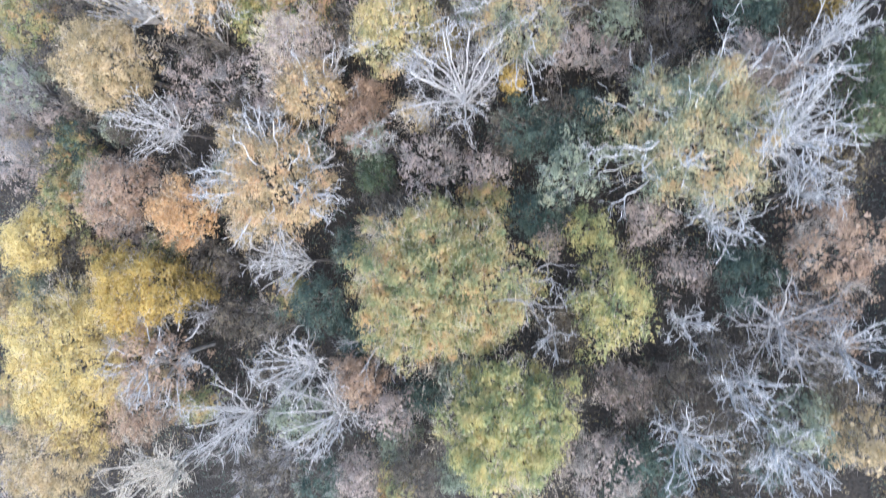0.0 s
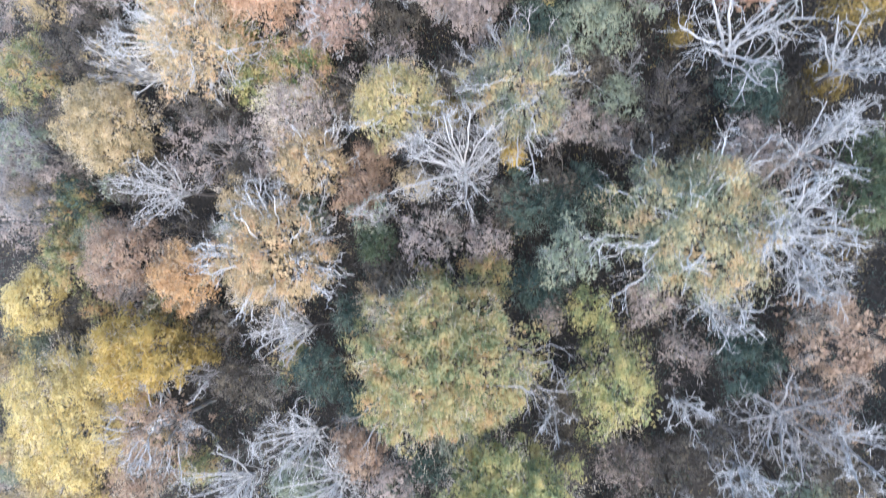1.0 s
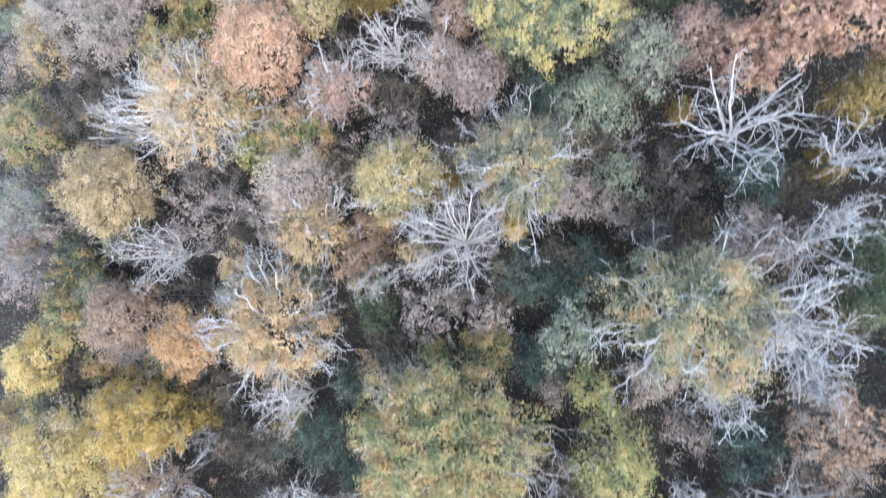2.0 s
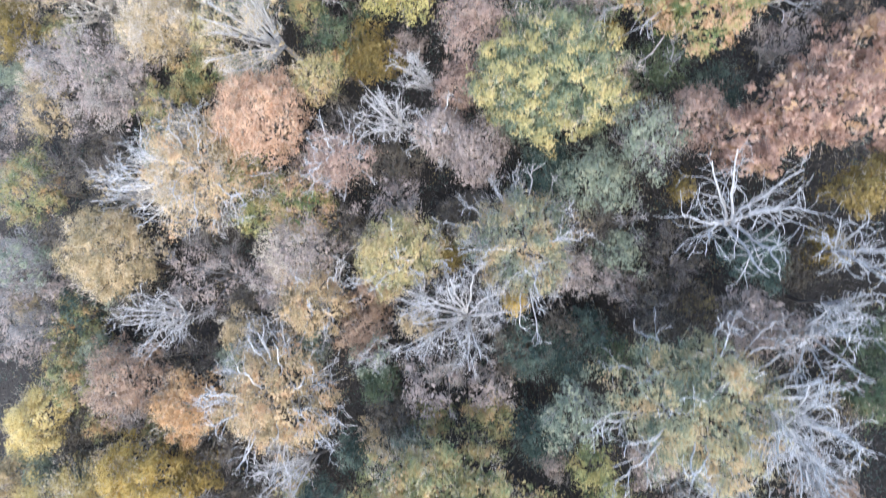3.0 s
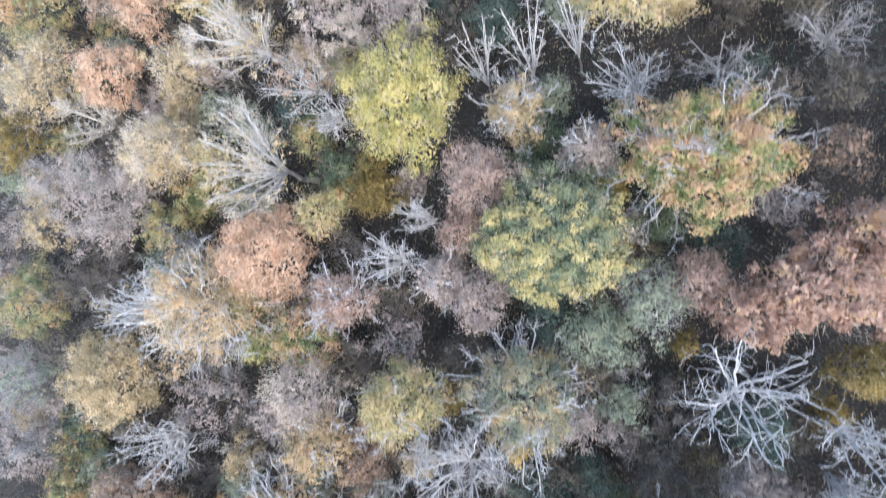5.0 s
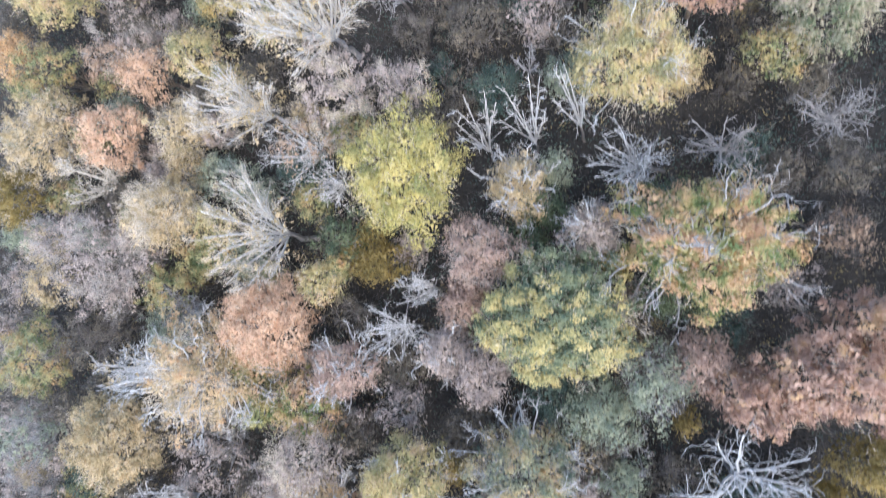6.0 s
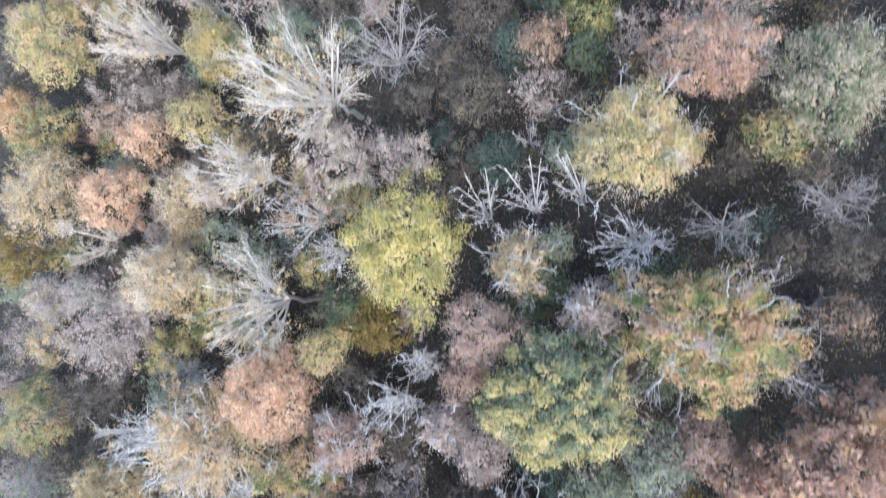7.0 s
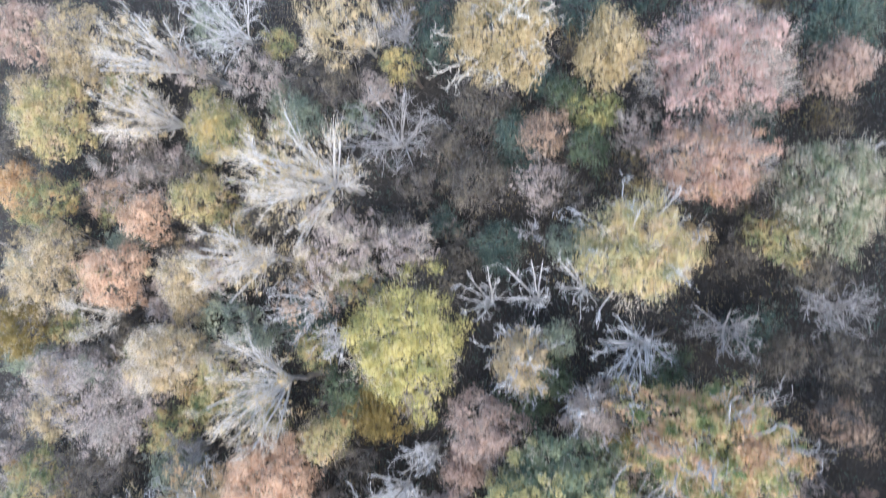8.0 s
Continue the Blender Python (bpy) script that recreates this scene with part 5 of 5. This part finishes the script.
tree("bush", 1.16, 4.80, 1.14, 3.5, "dark olive bush with yellow leaves", "bush", group="low bushes", bushy=True, limbs=6, fork=4, leaf=GREEN, cover=0.43, twig=BLUEGREEN, twigs=1.3)
tree("dead_tree", 1.78, 10.53, 1.05, 4.5, "grey fallen branches in shade", "tree", group="dead trees", bark=GREY, limbs=5, fork=8, thick=0.53, wave=0.38, flat=0.36, spread=0.72, stem=0.50, trunk_bark=DUN)
tree("bush", 5.11, 15.78, 1.26, 3.5, "dark green bush in deep shade", "bush", group="low bushes", bushy=True, limbs=6, fork=4, leaf=TEAL, cover=0.50, twig=BLUEGREEN, twigs=1.3)
tree("shrub", 7.30, 17.22, 1.24, 5, "mauve grey leafless scrub in shade", "shrub", group="twiggy shrubs", bark=MAUVE, twig=MAUVE, twigs=1.6, limbs=7, fork=4, thick=0.7, wave=0.2, bushy=True, leaf=BEIGE, cover=0.22)
tree("shrub", -25.84, 15.27, 2.17, 4, "low grey-brown twiggy shrub in a gap between trees", "shrub", group="twiggy shrubs", bark=MAUVE, twig=DUN, twigs=2.4, limbs=7, fork=4, thick=0.7, wave=0.2, bushy=True, leaf=BROWN, cover=0.22)
tree("bush", -19.57, 18.30, 1.51, 4.5, "rounded olive bush with thinning leaves between taller trees", "bush", group="low bushes", bushy=True, limbs=6, fork=4, leaf=OLIVE)
tree("bush", -14.00, 22.48, 1.41, 4, "low dark green bush in the shade of taller trees", "bush", group="low bushes", bushy=True, limbs=6, fork=4, leaf=TEAL, cover=0.75, twig=BLUEGREEN, twigs=1.3)
tree("shrub", -11.28, 15.50, 1.35, 4, "low grey-brown twiggy shrub in a gap between trees", "shrub", group="twiggy shrubs", bark=MAUVE, twig=DUN, twigs=2.4, limbs=7, fork=4, thick=0.7, wave=0.2, bushy=True, leaf=BROWN, cover=0.22)
tree("bush", -5.45, 16.43, 1.29, 5, "dusty pink leafy bush between taller trees", "bush", group="low bushes", bushy=True, limbs=6, fork=4, leaf=PINK, twig=MAUVE, twigs=0.5)
tree("bush", -1.61, 12.83, 1.49, 4.5, "low dark green bush in the shade of taller trees", "bush", group="low bushes", bushy=True, limbs=6, fork=4, leaf=TEAL, cover=0.75, twig=BLUEGREEN, twigs=1.3)
tree("shrub", -11.21, 9.92, 1.34, 4, "low grey-brown twiggy shrub in a gap between trees", "shrub", group="twiggy shrubs", bark=MAUVE, twig=DUN, twigs=2.4, limbs=7, fork=4, thick=0.7, wave=0.2, bushy=True, leaf=BROWN, cover=0.22)
tree("bush", -9.95, 5.63, 1.34, 5, "rust brown leafy bush with bare twigs", "bush", group="low bushes", bushy=True, limbs=6, fork=4, leaf=RUST, twig=MAUVE, twigs=0.6)
tree("bush", -26.30, -0.11, 1.46, 4, "brown withered bush on the forest floor", "bush", group="low bushes", bushy=True, limbs=6, fork=4, leaf=BROWN, twig=DUN, twigs=0.5)
tree("shrub", -19.55, 3.58, 1.44, 4, "low grey-brown twiggy shrub in a gap between trees", "shrub", group="twiggy shrubs", bark=MAUVE, twig=DUN, twigs=2.4, limbs=7, fork=4, thick=0.7, wave=0.2, bushy=True, leaf=BROWN, cover=0.22)
tree("bush", -8.53, 1.94, 1.28, 4, "brown withered bush on the forest floor", "bush", group="low bushes", bushy=True, limbs=6, fork=4, leaf=BROWN, twig=DUN, twigs=0.5)
tree("bush", -5.87, 9.02, 0.90, 4.5, "small ochre leafy bush between taller trees", "bush", group="low bushes", bushy=True, limbs=6, fork=4, leaf=OCHRE)
tree("bush", -5.16, 10.70, 1.47, 4, "brown withered bush on the forest floor", "bush", group="low bushes", bushy=True, limbs=6, fork=4, leaf=BROWN, twig=DUN, twigs=0.5)
tree("shrub", -19.30, 11.14, 2.17, 4, "low grey-brown twiggy shrub in a gap between trees", "shrub", group="twiggy shrubs", bark=MAUVE, twig=DUN, twigs=2.4, limbs=7, fork=4, thick=0.7, wave=0.2, bushy=True, leaf=BROWN, cover=0.22)
tree("bush", -16.56, 13.16, 1.34, 4.5, "yellow-green leafy bush between taller trees", "bush", group="low bushes", bushy=True, limbs=6, fork=4, leaf=LIME)
tree("shrub", -10.91, 10.29, 1.27, 4.5, "brown twiggy shrub with a few leaves", "shrub", group="twiggy shrubs", bark=MAUVE, twig=DUN, twigs=2.4, limbs=7, fork=4, thick=0.7, wave=0.2, bushy=True, leaf=BROWN, cover=0.22)
tree("bush", -9.89, 7.13, 1.19, 4, "rust brown leafy bush with bare twigs", "bush", group="low bushes", bushy=True, limbs=6, fork=4, leaf=RUST, twig=DUN, twigs=0.5)
tree("bush", -23.35, 8.33, 1.56, 4, "brown withered bush on the forest floor", "bush", group="low bushes", bushy=True, limbs=6, fork=4, leaf=BROWN, twig=DUN, twigs=0.5)
tree("bush", -0.78, -3.13, 1.29, 4, "brown withered bush on the forest floor", "bush", group="low bushes", bushy=True, limbs=6, fork=4, leaf=BROWN, twig=DUN, twigs=0.6)
tree("shrub", 1.67, -5.64, 1.35, 4.5, "brown twiggy shrub with a few leaves", "shrub", group="twiggy shrubs", bark=MAUVE, twig=DUN, twigs=2.4, limbs=7, fork=4, thick=0.7, wave=0.2, bushy=True, leaf=BROWN, cover=0.22)
tree("shrub", -1.15, 6.14, 1.08, 4, "low grey-brown twiggy shrub in a gap between trees", "shrub", group="twiggy shrubs", bark=MAUVE, twig=DUN, twigs=2.4, limbs=7, fork=4, thick=0.7, wave=0.2, bushy=True, leaf=BROWN, cover=0.22)
tree("bush", -18.99, -1.79, 1.35, 4.5, "small ochre leafy bush between taller trees", "bush", group="low bushes", bushy=True, limbs=6, fork=4, leaf=OCHRE)
tree("bush", -9.99, -4.02, 1.25, 4, "low dark green bush in the shade of taller trees", "bush", group="low bushes", bushy=True, limbs=6, fork=4, leaf=TEAL, cover=0.75, twig=BLUEGREEN, twigs=1.3)
tree("shrub", -1.55, 28.57, 1.49, 4, "low grey-brown twiggy shrub in a gap between trees", "shrub", group="twiggy shrubs", bark=MAUVE, twig=DUN, twigs=2.4, limbs=7, fork=4, thick=0.7, wave=0.2, bushy=True, leaf=BROWN, cover=0.22)
tree("bush", -3.54, 31.20, 1.14, 4, "low dark green bush in the shade of taller trees", "bush", group="low bushes", bushy=True, limbs=6, fork=4, leaf=TEAL, cover=0.75, twig=BLUEGREEN, twigs=1.3)
tree("bush", 0.02, 31.86, 1.09, 4.5, "yellow-green leafy bush between taller trees", "bush", group="low bushes", bushy=True, limbs=6, fork=4, leaf=LIME, cover=0.7)
tree("bush", 3.44, 26.07, 1.22, 4, "tan leafy bush between taller trees", "bush", group="low bushes", bushy=True, limbs=6, fork=4, leaf=TAN, twig=MAUVE, twigs=0.5)
tree("shrub", -24.93, 31.06, 1.73, 4, "low grey-brown twiggy shrub in a gap between trees", "shrub", group="twiggy shrubs", bark=MAUVE, twig=DUN, twigs=2.4, limbs=7, fork=4, thick=0.7, wave=0.2, bushy=True, leaf=BROWN, cover=0.22)
tree("shrub", -12.23, 33.95, 1.68, 4, "low grey-brown twiggy shrub in a gap between trees", "shrub", group="twiggy shrubs", bark=MAUVE, twig=DUN, twigs=2.4, limbs=7, fork=4, thick=0.7, wave=0.2, bushy=True, leaf=BROWN, cover=0.22)
tree("shrub", -9.39, 26.81, 1.29, 4, "low grey-brown twiggy shrub in a gap between trees", "shrub", group="twiggy shrubs", bark=MAUVE, twig=DUN, twigs=2.4, limbs=7, fork=4, thick=0.7, wave=0.2, bushy=True, leaf=BROWN, cover=0.22)
tree("bush", 7.70, 8.67, 1.04, 4, "brown withered bush on the forest floor", "bush", group="low bushes", bushy=True, limbs=6, fork=4, leaf=BROWN, twig=DUN, twigs=0.6)
tree("bush", 8.64, 9.34, 0.85, 4, "small ochre leafy bush between taller trees", "bush", group="low bushes", bushy=True, limbs=6, fork=4, leaf=OCHRE, twig=DUN, twigs=0.5)
tree("shrub", 9.14, 19.37, 1.31, 4, "low grey-brown twiggy shrub in a gap between trees", "shrub", group="twiggy shrubs", bark=MAUVE, twig=DUN, twigs=2.4, limbs=7, fork=4, thick=0.7, wave=0.2, bushy=True, leaf=BROWN, cover=0.22)


# ---- unseen trees added up the slope, to keep low sky light off the wood ----
def unseen_shade_trees():
    rng = np.random.default_rng(12)
    kinds = ((OLIVE, "unseen olive broadleaf tree added to shade the upper side of the wood"), (TAN, "unseen tan broadleaf tree added to shade the upper side of the wood"), (RUST, "unseen rust brown tree added to shade the upper side of the wood"))
    for i, y in enumerate(np.arange(-9, 38, 4.6)):
        leaf, label = kinds[i % 3]
        tree("tree", 12.9 + rng.uniform(0, 0.8), y + rng.uniform(-0.4, 0.4), 2.4, rng.uniform(7, 8.5), label, "tree", group="leafy trees", limbs=5, fork=4, leaf=leaf, cover=0.9, size=0.12)


unseen_shade_trees()


# ---- young growth that fills the gaps between the crowns ----
def thicket():
    kinds = (
        ("shrub", "thin grey-brown leafless shrub among taller trees", dict(bark=MAUVE, twig=MAUVE, twigs=2.6, leaf=BEIGE, cover=0.45)),
        ("shrub", "low brown shrub with withered leaves and bare twigs", dict(bark=DUN, twig=DUN, twigs=2.0, leaf=BROWN, cover=0.7)),
        ("shrub", "low grey-green twiggy shrub with small leaves", dict(bark=GREY, twig=BLUEGREEN, twigs=1.6, leaf=GREYGREEN, cover=0.6)),
        ("bush", "low olive bush with thinning leaves", dict(leaf=OLIVE, cover=0.7, twig=DUN, twigs=1.2)),
        ("shrub", "tan shrub with fine pale twigs", dict(bark=MAUVE, twig=SAND, twigs=2.2, leaf=TAN, cover=0.5)),
        ("shrub", "low brown scrub with a few withered leaves, darkened for shade", dict(bark=DUN, twig=DUN, twigs=2.2, leaf=BRACKEN, cover=0.6)),
        ("bush", "low green bush with deep shade put into its dark leaves", dict(leaf=TEAL, cover=0.6, twig=DUN, twigs=1.2)),
    )
    rng = np.random.default_rng(31)
    while len(STANDING) < 419:
        close = len(STANDING) >= 397
        x, y, r = rng.uniform(-33, -9.5 if close else 10), rng.uniform(-11, 38), rng.uniform(0.9, 1.5)
        room = min(math.hypot(x - a, y - b) - 0.62 * c for a, b, c in STANDING)
        # on this side the darker shrub kinds carry the gaps' shade in their colour
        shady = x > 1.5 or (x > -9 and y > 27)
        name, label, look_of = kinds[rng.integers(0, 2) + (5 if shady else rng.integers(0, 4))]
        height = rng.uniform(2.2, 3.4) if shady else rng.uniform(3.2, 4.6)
        if close and room > 0.15:
            r, height = 1.0, height + 0.4
        elif room < 0.45 * r:
            r *= 0.8
            if room < 0.25 * r or rng.random() < 0.97:
                continue
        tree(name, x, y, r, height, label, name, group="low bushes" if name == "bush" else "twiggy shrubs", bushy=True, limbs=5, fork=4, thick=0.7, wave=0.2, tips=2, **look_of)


thicket()


# ---- the forest floor between the trees ----
def scattered(rng, n, wide, drift, least):
    """Places in uneven drifts over the wood's floor."""
    x, y = rng.uniform(-42, 17, n), rng.uniform(-15, 43, n)
    keep = np.sin(wide * x + 1.7 * np.cos(0.8 * wide * y) + drift) + np.sin(1.1 * wide * y + 1.3 * np.sin(0.8 * wide * x)) > least
    return x[keep], y[keep]


def low_leaves(rng, name, n, wide, drift, least, deep, size, mat, label, category):
    """Leaves of low plants, gathered in small sprays at many heights."""
    x, y = scattered(rng, n // 9, wide, drift, least)
    z = ground_z(x, y) + 0.12 + deep * rng.random(len(x)) ** 1.4
    at = (np.stack((x, y, z), 1)[:, None] + rng.normal(size=(len(x), 9, 3)) * (0.15, 0.15, 0.08)).reshape(-1, 3)
    tagged(part(name, mesh_of(name, *leaves(rng, at, np.array((0, 0, 1.0)), size, 0.6)), mat), label, category, kind="stuff")


def forest_floor():
    rng = np.random.default_rng(77)
    n = 30000
    x, y = rng.uniform(-42, 17, n), rng.uniform(-15, 43, n)
    at = np.stack((x, y, ground_z(x, y) + 0.05 + 0.1 * rng.random(n)), 1)
    tagged(part("leaf_litter", mesh_of("leaf_litter", *leaves(rng, at, np.array((0, 0, 1.0)), 0.1, 0.5)), LITTER), "brown fallen leaves strewn over the forest floor, shade put into their dark colour", "leaf litter", kind="stuff")
    x, y = scattered(rng, 45000, 0.9, 0.0, -1.1)
    m = len(x)
    at = np.stack((x, y, ground_z(x, y) + 1.6 * rng.random(m) ** 1.2), 1)
    way = unit(rng.normal(size=(m, 3)) * (0.6, 0.6, 0.4) + np.array((0, 0, 0.8)))
    tagged(part("brushwood", mesh_of("brushwood", *spikes(at, way, 0.3 + 0.5 * rng.random(m), 0.007 + 0.007 * rng.random(m))), DUN), "tangled brown leafless brushwood over the forest floor", "undergrowth", kind="stuff")
    low_leaves(rng, "brambles", 120000, 0.6, 0.0, -0.7, 1.4, 0.066, TEAL, "low dark green brambles between the trees", "undergrowth")
    low_leaves(rng, "bracken", 120000, 0.5, 2.0, -0.7, 1.4, 0.066, BRACKEN, "withered brown bracken and leaves in the undergrowth", "undergrowth")


forest_floor()
